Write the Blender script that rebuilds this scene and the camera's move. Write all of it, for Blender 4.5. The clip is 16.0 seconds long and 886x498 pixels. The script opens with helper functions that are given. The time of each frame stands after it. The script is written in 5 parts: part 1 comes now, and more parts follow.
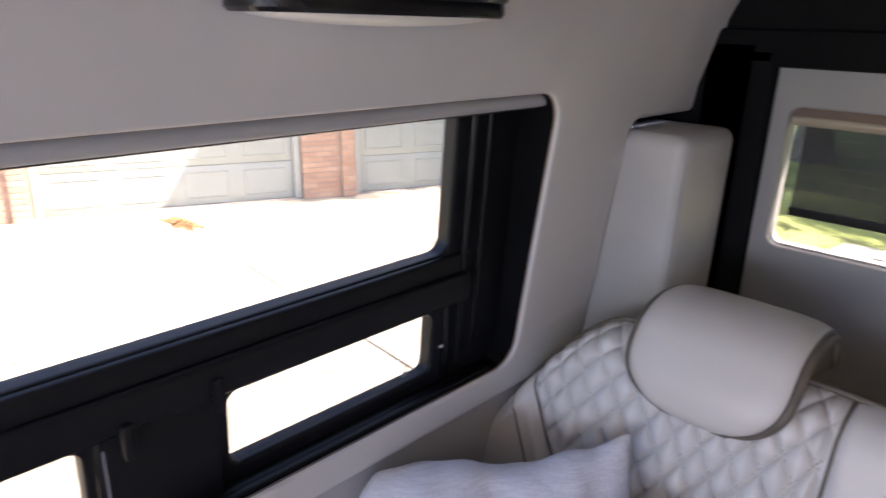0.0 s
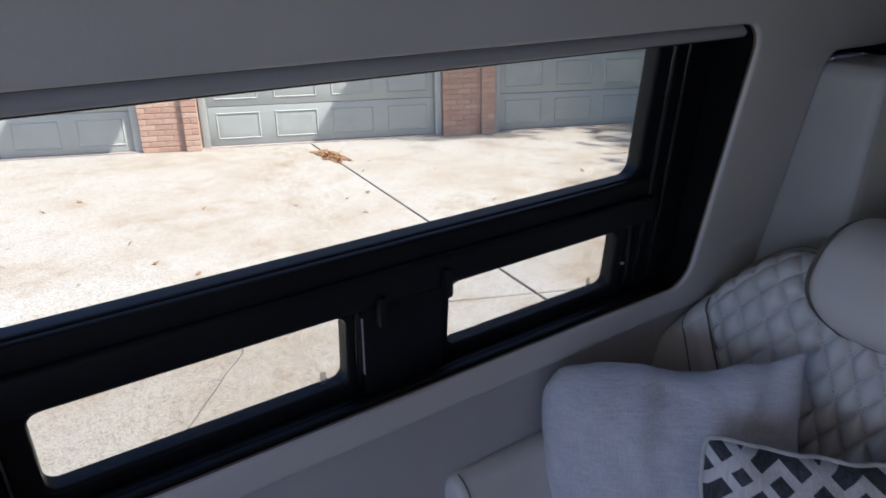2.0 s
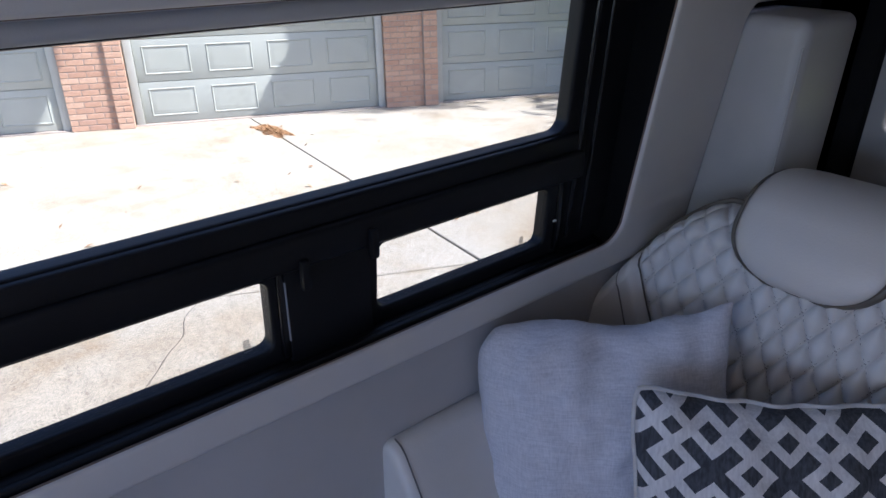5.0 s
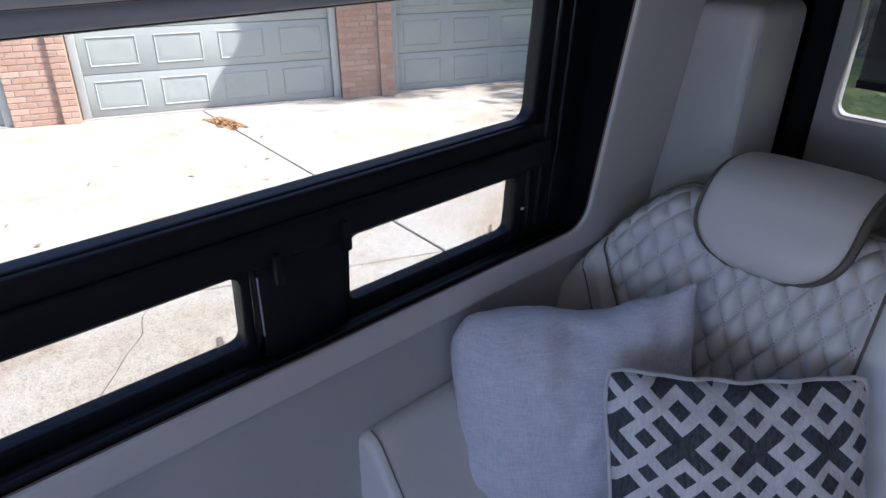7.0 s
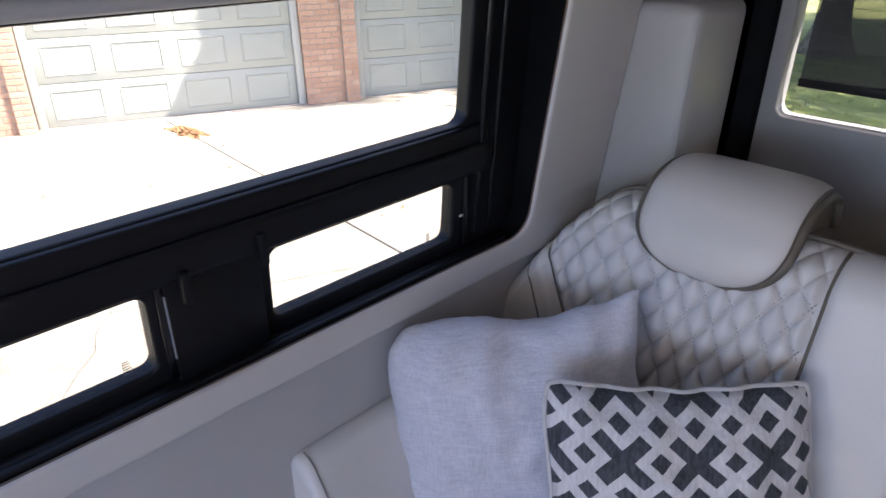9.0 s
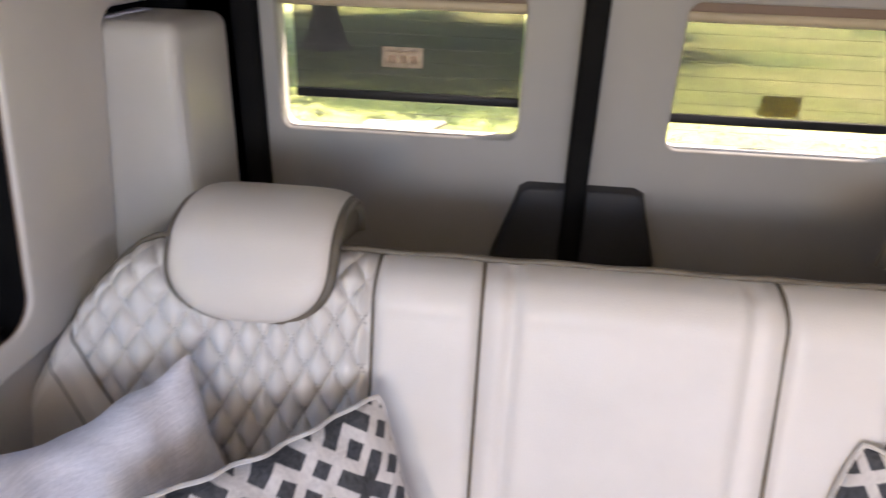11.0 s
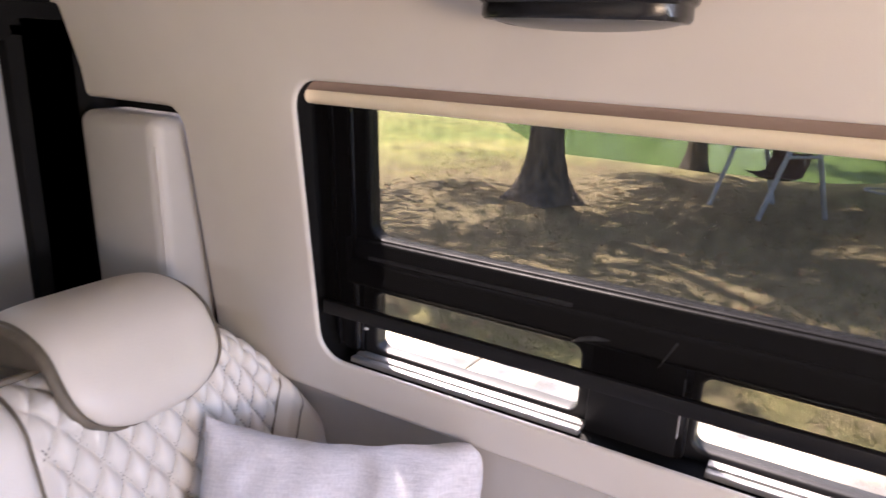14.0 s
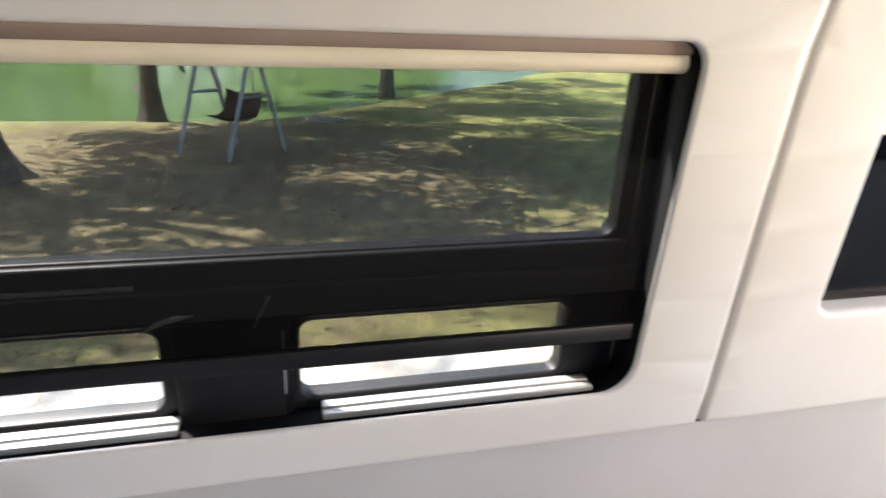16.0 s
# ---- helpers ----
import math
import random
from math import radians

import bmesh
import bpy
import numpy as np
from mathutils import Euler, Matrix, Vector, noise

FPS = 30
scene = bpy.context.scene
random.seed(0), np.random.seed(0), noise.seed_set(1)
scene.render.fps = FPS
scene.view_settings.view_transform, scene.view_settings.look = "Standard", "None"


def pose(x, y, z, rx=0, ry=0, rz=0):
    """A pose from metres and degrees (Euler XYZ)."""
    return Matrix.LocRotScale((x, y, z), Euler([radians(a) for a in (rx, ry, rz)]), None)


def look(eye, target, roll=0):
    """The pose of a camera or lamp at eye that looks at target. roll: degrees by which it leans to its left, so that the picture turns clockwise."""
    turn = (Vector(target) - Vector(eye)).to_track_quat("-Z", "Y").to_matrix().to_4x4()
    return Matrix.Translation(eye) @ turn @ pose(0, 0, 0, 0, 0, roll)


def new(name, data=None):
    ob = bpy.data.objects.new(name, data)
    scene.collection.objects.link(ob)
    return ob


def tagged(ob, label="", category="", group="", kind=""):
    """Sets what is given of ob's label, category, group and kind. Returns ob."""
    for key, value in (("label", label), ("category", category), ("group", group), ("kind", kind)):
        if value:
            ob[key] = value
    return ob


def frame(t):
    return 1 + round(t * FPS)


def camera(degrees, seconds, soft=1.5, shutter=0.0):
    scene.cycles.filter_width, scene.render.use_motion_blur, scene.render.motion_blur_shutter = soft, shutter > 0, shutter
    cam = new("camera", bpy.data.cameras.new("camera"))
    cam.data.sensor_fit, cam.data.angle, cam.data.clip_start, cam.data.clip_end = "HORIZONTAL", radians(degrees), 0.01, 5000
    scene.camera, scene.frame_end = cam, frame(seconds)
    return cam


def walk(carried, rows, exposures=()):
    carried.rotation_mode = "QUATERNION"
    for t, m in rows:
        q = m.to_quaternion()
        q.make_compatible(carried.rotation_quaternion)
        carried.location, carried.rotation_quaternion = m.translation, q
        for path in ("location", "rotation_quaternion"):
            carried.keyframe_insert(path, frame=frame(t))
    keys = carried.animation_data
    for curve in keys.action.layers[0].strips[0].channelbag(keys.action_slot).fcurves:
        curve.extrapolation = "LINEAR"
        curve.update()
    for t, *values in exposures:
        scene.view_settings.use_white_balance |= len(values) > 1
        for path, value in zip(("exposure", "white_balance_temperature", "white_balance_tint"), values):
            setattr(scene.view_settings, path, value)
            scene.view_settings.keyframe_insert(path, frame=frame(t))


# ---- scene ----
cam = camera(67.4, 16.0, shutter=0.35)
PATH = [
    (0, (-0.2, 0.219, 1.528), (-1.515, 1.58, 0.88), 1.5),
    (0.5, (-0.2, 0.18, 1.517), (-1.731, 1.274, 0.839), 0.6),
    (1, (-0.199, 0.094, 1.522), (-1.774, 1.099, 0.808), 0.3),
    (1.5, (-0.195, 0.05, 1.528), (-1.751, 1.043, 0.76), -0.1),
    (2, (-0.175, 0.047, 1.531), (-1.68, 1.08, 0.715), 0.1),
    (2.5, (-0.147, 0.052, 1.538), (-1.576, 1.158, 0.681), 0.4),
    (3, (-0.151, 0.058, 1.516), (-1.558, 1.188, 0.655), 0.3),
    (5.5, (-0.167, 0.085, 1.497), (-1.545, 1.226, 0.601), 0.3),
    (6, (-0.168, 0.055, 1.493), (-1.522, 1.217, 0.591), 0.3),
    (6.5, (-0.162, 0.06, 1.493), (-1.492, 1.244, 0.582), 0.2),
    (7, (-0.176, 0.067, 1.502), (-1.476, 1.283, 0.589), 0.4),
    (7.5, (-0.182, 0.068, 1.5), (-1.478, 1.288, 0.587), 0.4),
    (8, (-0.171, 0.083, 1.493), (-1.456, 1.313, 0.58), 0.4),
    (8.2, (-0.164, 0.088, 1.495), (-1.446, 1.321, 0.579), 0.2),
    (10.3, (-0.161, 0.258, 1.476), (-0.958, 1.866, 0.593), 1.3),
    (10.5, (-0.174, 0.265, 1.492), (-0.8, 1.944, 0.602), 1.6),
    (11, (-0.17, 0.304, 1.495), (-0.332, 2.098, 0.626), 2.0),
    (11.5, (-0.127, 0.31, 1.493), (0.05, 2.122, 0.664), 2.1),
    (12, (-0.062, 0.277, 1.531), (0.344, 2.075, 0.756), 1.9),
    (12.2, (-0.044, 0.27, 1.532), (0.443, 2.062, 0.788), 2.1),
    (12.5, (-0.012, 0.298, 1.511), (0.675, 2.047, 0.827), 2.0),
    (13, (-0.003, 0.384, 1.501), (1.132, 1.901, 0.863), 2.0),
    (13.5, (0.002, 0.39, 1.483), (1.489, 1.593, 0.897), 2.6),
    (14, (0.039, 0.348, 1.481), (1.701, 1.299, 0.902), 2.5),
    (14.5, (0.072, 0.369, 1.48), (1.84, 1.091, 0.885), 2.4),
    (15, (0.096, 0.486, 1.456), (1.979, 0.794, 0.856), 2.2),
    (15.5, (0.119, 0.508, 1.437), (2.014, 0.375, 0.81), 2.2),
    (16, (0.134, 0.462, 1.444), (1.958, -0.026, 0.785), 2.1),
]
EXPOSURES = [(0.0, 2.86, 6400, 24), (0.5, 2.22, 5950, 21), (1.0, 1.5, 5520, 17), (1.5, 1.3, 5520, 18), (2.5, 1.4, 5480, 18), (3.2, 1.52, 5430, 18), (5.5, 1.68, 5380, 20), (8.2, 1.96, 5340, 19), (10.3, 3.48, 7250, 24), (11.2, 3.42, 7050, 21), (12.5, 3.5, 7050, 22), (13.2, 3.52, 6850, 25), (14.0, 3.45, 6500, 27), (15.0, 3.4, 6250, 26), (15.5, 3.42, 6180, 25), (16.0, 3.33, 6050, 11)]
walk(cam, [(t, look(eye, target, roll)) for t, eye, target, roll in PATH], EXPOSURES)

# ---- world, sun, large lights ----
SUN_EL, SUN_AZ = radians(57), radians(42.4)          # azimuth counted from +x towards +y
world = bpy.data.worlds.new("sky")
scene.world = world
world.use_nodes = True
wn = world.node_tree
wn.nodes.clear()
sky = wn.nodes.new("ShaderNodeTexSky")
sky.sky_type = 'NISHITA'
sky.sun_disc = False
sky.dust_density, sky.air_density = 2.5, 0.85
sky.sun_elevation = SUN_EL
sky.sun_rotation = radians(90) - SUN_AZ
bg = wn.nodes.new("ShaderNodeBackground")
bg.inputs["Strength"].default_value = 0.125
wo = wn.nodes.new("ShaderNodeOutputWorld")
wn.links.new(sky.outputs[0], bg.inputs[0])
wn.links.new(bg.outputs[0], wo.inputs[0])

sun = new("sun", bpy.data.lights.new("sun", 'SUN'))
sun.data.energy, sun.data.angle, sun.data.color = 3.75, radians(1.3), (1.0, 0.91, 0.775)
sun_dir = Vector((math.cos(SUN_EL) * math.cos(SUN_AZ), math.cos(SUN_EL) * math.sin(SUN_AZ), math.sin(SUN_EL)))
sun.matrix_world = look(sun_dir * 50, (0, 0, 0))

# added fill lamps behind the camera, at unseen windscreen, cab window, open sliding door
def fill_lamp(name, eye, target, w, h, power, color):
    la = new(name, bpy.data.lights.new(name, 'AREA'))
    la.data.shape, la.data.size, la.data.size_y, la.data.energy, la.data.color = 'RECTANGLE', w, h, power, color
    la.matrix_world = look(eye, target)
    return la

fill_lamp("windscreen_fill", (0.0, -2.98, 1.46), (0, 0.6, 0.95), 1.5, 0.66, 4.6, (0.66, 0.83, 1.0))
fill_lamp("cab_warm_fill", (-0.80, -1.75, 1.26), (0.6, -1.60, 1.92), 1.3, 0.5, 7.4, (1.0, 0.77, 0.52))
fill_lamp("door_blue_fill", (0.95, -1.45, 1.22), (-0.7, 0.70, 0.95), 0.95, 0.95, 2.2, (0.34, 0.52, 1.0))

# ---- helpers for meshes ----
def part(name, bm, mat, parent=None, label="", sharp=35, smooth=True):
    """Links a bmesh as one mesh object, under a parent if one is given."""
    me = bpy.data.meshes.new(name)
    bm.to_mesh(me)
    bm.free()
    return link_mesh(name, me, mat, parent, label, sharp, smooth)


def link_mesh(name, me, mat, parent=None, label="", sharp=35, smooth=True):
    for m in (mat if isinstance(mat, (list, tuple)) else [mat]):
        me.materials.append(m)
    if smooth:
        me.polygons.foreach_set("use_smooth", [True] * len(me.polygons))
        me.set_sharp_from_angle(angle=radians(sharp))
    ob = new(name, me)
    if parent is not None:
        ob.parent = parent
    if label:
        tagged(ob, label)
    return ob


def empty(name, m=None):
    ob = new(name)
    if m is not None:
        ob.matrix_world = m
    return ob


def from_grid(rows, close_u=False):
    """A bmesh from a grid of points."""
    bm = bmesh.new()
    vs = [[bm.verts.new(p) for p in r] for r in rows]
    n = len(rows[0])
    for i in range(len(rows) - 1):
        for j in range(n if close_u else n - 1):
            k = (j + 1) % n
            bm.faces.new((vs[i][j], vs[i][k], vs[i + 1][k], vs[i + 1][j]))
    return bm


def box(bm, x0, x1, y0, y1, z0, z1, bevel=0.0, seg=2):
    r = bmesh.ops.create_cube(bm, size=1.0)
    for v in r["verts"]:
        v.co = Vector(((x0 + x1) / 2 + v.co.x * (x1 - x0), (y0 + y1) / 2 + v.co.y * (y1 - y0), (z0 + z1) / 2 + v.co.z * (z1 - z0)))
    if bevel:
        es = list({e for v in r["verts"] for e in v.link_edges})
        bmesh.ops.bevel(bm, geom=es, offset=bevel, segments=seg, profile=0.5, affect='EDGES')
    return bm


def boxes(*args, bevel=0.0, seg=2):
    bm = bmesh.new()
    for a in args:
        box(bm, *a, bevel=bevel, seg=seg)
    return bm


def rrect(u0, u1, v0, v1, r, n=7, step=0.05):
    """A rounded rectangle, counter-clockwise, its straight sides cut into short steps. r: one radius or four (from u1 v0 round)."""
    rr = r if isinstance(r, (list, tuple)) else [r] * 4
    pts = []
    for (cu, cv, a0, q) in ((u1, v0, -90, rr[0]), (u1, v1, 0, rr[1]), (u0, v1, 90, rr[2]), (u0, v0, 180, rr[3])):
        su, sv = (-1 if cu == u1 else 1), (-1 if cv == v1 else 1)
        for i in range(n + 1):
            a = radians(a0 + 90 * i / n)
            pts.append((cu + su * q + q * math.cos(a), cv + sv * q + q * math.sin(a)))
    return dense(pts, step)


def dense(pts, step=0.05):
    out = []
    for i, p in enumerate(pts):
        q = pts[(i + 1) % len(pts)]
        d = math.hypot(q[0] - p[0], q[1] - p[1])
        if d < 1e-6:
            continue
        k = max(1, int(math.ceil(d / step)))
        out += [(p[0] + (q[0] - p[0]) * j / k, p[1] + (q[1] - p[1]) * j / k) for j in range(k)]
    return out


def inward(loop):
    """For each point of a counter-clockwise loop, the unit normal to its inside."""
    out = []
    n = len(loop)
    for i in range(n):
        a, b = loop[i - 1], loop[(i + 1) % n]
        d = Vector((b[0] - a[0], b[1] - a[1]))
        d.normalize()
        out.append((-d.y, d.x))
    return out


def plate(outer, holes, place, depth=0.02, lip=0.012, cuts_u=(), cuts_v=(), skirt=True, lip_out=None):
    """A sheet with openings in (u, v), set into the world by place(u, v, w), w being the depth behind its face.
    The openings' rims are rounded by lip and then go back by depth."""
    bm = bmesh.new()
    edges = []
    for lp in [outer] + list(holes):
        vs = [bm.verts.new((p[0], p[1], 0)) for p in lp]
        edges += [bm.edges.new((vs[i], vs[(i + 1) % len(vs)])) for i in range(len(vs))]
    bmesh.ops.triangle_fill(bm, use_beauty=True, use_dissolve=False, edges=edges)
    for c in cuts_u:
        bmesh.ops.bisect_plane(bm, geom=bm.verts[:] + bm.edges[:] + bm.faces[:], plane_co=(c, 0, 0), plane_no=(1, 0, 0))
    for c in cuts_v:
        bmesh.ops.bisect_plane(bm, geom=bm.verts[:] + bm.edges[:] + bm.faces[:], plane_co=(0, c, 0), plane_no=(0, 1, 0))
    for v in bm.verts:
        v.co = Vector(place(v.co.x, v.co.y, 0))
    for k, lp in enumerate([outer] + list(holes)):
        if k == 0 and not skirt:
            continue
        nin = inward(lp)
        sg = -1 if k == 0 else 1
        q = lip if (k or lip_out is None) else lip_out
        prof = [(0, 0)]
        if q:
            prof += [(q * math.sin(radians(a)), q * (1 - math.cos(radians(a)))) for a in (22, 45, 67, 90)]
        prof.append((q, q + depth))
        rows = []
        for o, w in prof:
            rows.append([bm.verts.new(place(p[0] + sg * d[0] * o, p[1] + sg * d[1] * o, w)) for p, d in zip(lp, nin)])
        n = len(lp)
        for i in range(len(rows) - 1):
            for j in range(n):
                bm.faces.new((rows[i][j], rows[i][(j + 1) % n], rows[i + 1][(j + 1) % n], rows[i + 1][j]))
    bmesh.ops.remove_doubles(bm, verts=bm.verts[:], dist=0.0004)
    bmesh.ops.recalc_face_normals(bm, faces=bm.faces[:])
    return bm


def tube(points, radius, sides=8, closed=False):
    """A round bar along points; radius: a number or one for each point."""
    pts = [Vector(p) for p in points]
    n = len(pts)
    rows = []
    up = Vector((0, 0, 1))
    side0 = None
    for i, p in enumerate(pts):
        a = pts[i - 1] if (i or closed) else p
        b = pts[(i + 1) % n] if (i < n - 1 or closed) else p
        t = (b - a).normalized()
        if side0 is None:
            side0 = t.cross(up if abs(t.z) < 0.9 else Vector((1, 0, 0)))
        side0 = (side0 - t * side0.dot(t)).normalized()
        o = t.cross(side0)
        r = radius[i] if isinstance(radius, (list, tuple)) else radius
        rows.append([p + (side0 * math.cos(2 * math.pi * k / sides) + o * math.sin(2 * math.pi * k / sides)) * r for k in range(sides)])
    if closed:
        rows.append(rows[0])
    bm = from_grid(rows, close_u=True)
    if not closed:
        bmesh.ops.holes_fill(bm, edges=[e for e in bm.edges if e.is_boundary], sides=0)
    else:
        bmesh.ops.remove_doubles(bm, verts=bm.verts[:], dist=1e-5)
    bmesh.ops.recalc_face_normals(bm, faces=bm.faces[:])
    return bm


def smoothstep(a, b, x):
    t = min(1.0, max(0.0, (x - a) / (b - a)))
    return t * t * (3 - 2 * t)


# ---- materials ----
def shader(name):
    m = bpy.data.materials.new(name)
    m.use_nodes = True
    nt = m.node_tree
    b = nt.nodes["Principled BSDF"]
    return m, nt, b


def nz(nt, scale, detail=4, rough=0.55, coord="Object", stretch=None):
    tc = nt.nodes.new("ShaderNodeTexCoord")
    n = nt.nodes.new("ShaderNodeTexNoise")
    n.inputs["Scale"].default_value, n.inputs["Detail"].default_value, n.inputs["Roughness"].default_value = scale, detail, rough
    if stretch:
        mp = nt.nodes.new("ShaderNodeMapping")
        mp.inputs["Scale"].default_value = stretch
        nt.links.new(tc.outputs[coord], mp.inputs[0])
        nt.links.new(mp.outputs[0], n.inputs["Vector"])
    else:
        nt.links.new(tc.outputs[coord], n.inputs["Vector"])
    return n


def ramp(nt, source, stops):
    r = nt.nodes.new("ShaderNodeValToRGB")
    els = r.color_ramp.elements
    while len(els) < len(stops):
        els.new(0.5)
    for e, (p, c) in zip(els, stops):
        e.position, e.color = p, (*c, 1)
    nt.links.new(source, r.inputs[0])
    return r


def bump(nt, b, source, strength, distance=0.01, before=None):
    bp = nt.nodes.new("ShaderNodeBump")
    bp.inputs["Strength"].default_value, bp.inputs["Distance"].default_value = strength, distance
    nt.links.new(source, bp.inputs["Height"])
    if before is not None:
        nt.links.new(before.outputs[0], bp.inputs["Normal"])
    nt.links.new(bp.outputs[0], b.inputs["Normal"])
    return bp


def surface(name, c0, c1, rough=0.5, large=3.0, fine=120.0, relief=0.15, metal=0.0, spec=0.5, rough_var=0.1):
    """Two tones mixed by a large noise, a fine relief, and gloss that varies."""
    m, nt, b = shader(name)
    n1 = nz(nt, large, 5, 0.6)
    r = ramp(nt, n1.outputs["Fac"], [(0.35, c0), (0.68, c1)])
    nt.links.new(r.outputs[0], b.inputs["Base Color"])
    n2 = nz(nt, fine, 3, 0.6)
    bump(nt, b, n2.outputs["Fac"], relief, 0.002)
    mr = nt.nodes.new("ShaderNodeMapRange")
    mr.inputs["To Min"].default_value, mr.inputs["To Max"].default_value = max(0.03, rough - rough_var), min(1, rough + rough_var)
    nt.links.new(n1.outputs["Fac"], mr.inputs["Value"])
    nt.links.new(mr.outputs[0], b.inputs["Roughness"])
    b.inputs["Metallic"].default_value = metal
    b.inputs["Specular IOR Level"].default_value = spec
    return m


M_WALL = surface("cream wall vinyl", (0.60, 0.57, 0.53), (0.66, 0.63, 0.59), 0.55, 2.0, 420, 0.12)
# headliner and cab trim are out of view, darkened to cut bounced light
M_CEIL = surface("headliner fabric", (0.42, 0.40, 0.37), (0.48, 0.46, 0.43), 0.85, 2.0, 500, 0.3)
M_CAB = surface("dark trim against bounced light", (0.07, 0.065, 0.06), (0.11, 0.10, 0.09), 0.6, 2.5, 380, 0.15)
M_DOOR = surface("grey door trim", (0.25, 0.245, 0.24), (0.285, 0.28, 0.275), 0.6, 2.5, 380, 0.15)
M_BLACK = surface("black plastic", (0.007, 0.007, 0.008), (0.011, 0.011, 0.012), 0.45, 4, 300, 0.1, spec=0.2)
M_RUBBER = surface("black rubber seal", (0.004, 0.004, 0.0045), (0.008, 0.008, 0.008), 0.8, 6, 200, 0.2, spec=0.1)
M_GLOSS = surface("glossy black plastic", (0.004, 0.004, 0.005), (0.007, 0.007, 0.008), 0.25, 4, 300, 0.03)
M_LEATHER = surface("off-white leather", (0.62, 0.60, 0.565), (0.69, 0.665, 0.63), 0.42, 3.0, 330, 0.22)
M_HEAD = surface("ivory headrest leather", (0.58, 0.545, 0.50), (0.64, 0.60, 0.55), 0.38, 3.0, 330, 0.2)
M_PIPE = surface("taupe piping", (0.105, 0.089, 0.067), (0.15, 0.128, 0.098), 0.5, 20, 300, 0.2)
M_STITCH = surface("grey stitching thread", (0.15, 0.142, 0.135), (0.19, 0.18, 0.17), 0.7, 40, 300, 0.1)
M_LOWER = surface("pale lower trim", (0.43, 0.415, 0.395), (0.49, 0.47, 0.45), 0.6, 2.5, 400, 0.15)
M_CREAM = surface("cream shade tube", (0.61, 0.54, 0.40), (0.67, 0.60, 0.46), 0.5, 8, 300, 0.1)
# cream tube colour lowered to paint in the dimmer light at the rear
M_CREAM_DIM = surface("cream shade tube, dimmed for the rear", (0.33, 0.28, 0.20), (0.40, 0.34, 0.25), 0.55, 8, 300, 0.1)
M_BROWN = surface("brown reveal edge", (0.145, 0.10, 0.076), (0.18, 0.128, 0.10), 0.7, 6, 300, 0.2)
M_CORDW = surface("pale plastic clip", (0.55, 0.55, 0.54), (0.65, 0.65, 0.63), 0.5, 9, 200, 0.1)
# pale tone that paints the glints on latches, rail and stile
M_GLINT = surface("pale grey for painted glints", (0.30, 0.30, 0.31), (0.40, 0.40, 0.41), 0.35, 9, 200, 0.1)
M_MARK = surface("grey etched glass mark", (0.13, 0.13, 0.125), (0.18, 0.18, 0.17), 0.7, 9, 200, 0.1)
M_TRACK = surface("pale anodised track", (0.22, 0.22, 0.22), (0.29, 0.29, 0.285), 0.35, 10, 300, 0.1, metal=0.35)
M_COVER = surface("charcoal latch cover plastic", (0.016, 0.017, 0.020), (0.024, 0.025, 0.029), 0.6, 5, 300, 0.15)
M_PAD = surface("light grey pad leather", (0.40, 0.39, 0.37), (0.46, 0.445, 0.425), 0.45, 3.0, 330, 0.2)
M_FLOOR = surface("dark vinyl floor", (0.10, 0.095, 0.09), (0.16, 0.15, 0.14), 0.5, 6, 200, 0.2)
M_LENS = surface("milky lamp lens", (0.75, 0.72, 0.66), (0.82, 0.79, 0.73), 0.35, 8, 200, 0.05)
M_LENSD = surface("dark lamp lens", (0.10, 0.10, 0.10), (0.14, 0.14, 0.14), 0.3, 8, 200, 0.05)


def pane_material(name, tint, rough=0.02):
    """A thin pane: straight through with a tint, and a mirror that grows at the edges of view."""
    m, nt, b = shader(name)
    nt.nodes.remove(b)
    out = nt.nodes["Material Output"]
    tr = nt.nodes.new("ShaderNodeBsdfTransparent")
    tr.inputs[0].default_value = (*tint, 1)
    gl = nt.nodes.new("ShaderNodeBsdfGlossy")
    gl.inputs["Roughness"].default_value = rough
    fr = nt.nodes.new("ShaderNodeFresnel")
    fr.inputs[0].default_value = 1.45
    mx = nt.nodes.new("ShaderNodeMixShader")
    nt.links.new(fr.outputs[0], mx.inputs[0])
    nt.links.new(tr.outputs[0], mx.inputs[1])
    nt.links.new(gl.outputs[0], mx.inputs[2])
    nt.links.new(mx.outputs[0], out.inputs[0])
    return m


M_GLASS = pane_material("clear window glass", (0.86, 0.90, 0.89))
M_TINT = pane_material("dark privacy glass", (0.17, 0.155, 0.145))


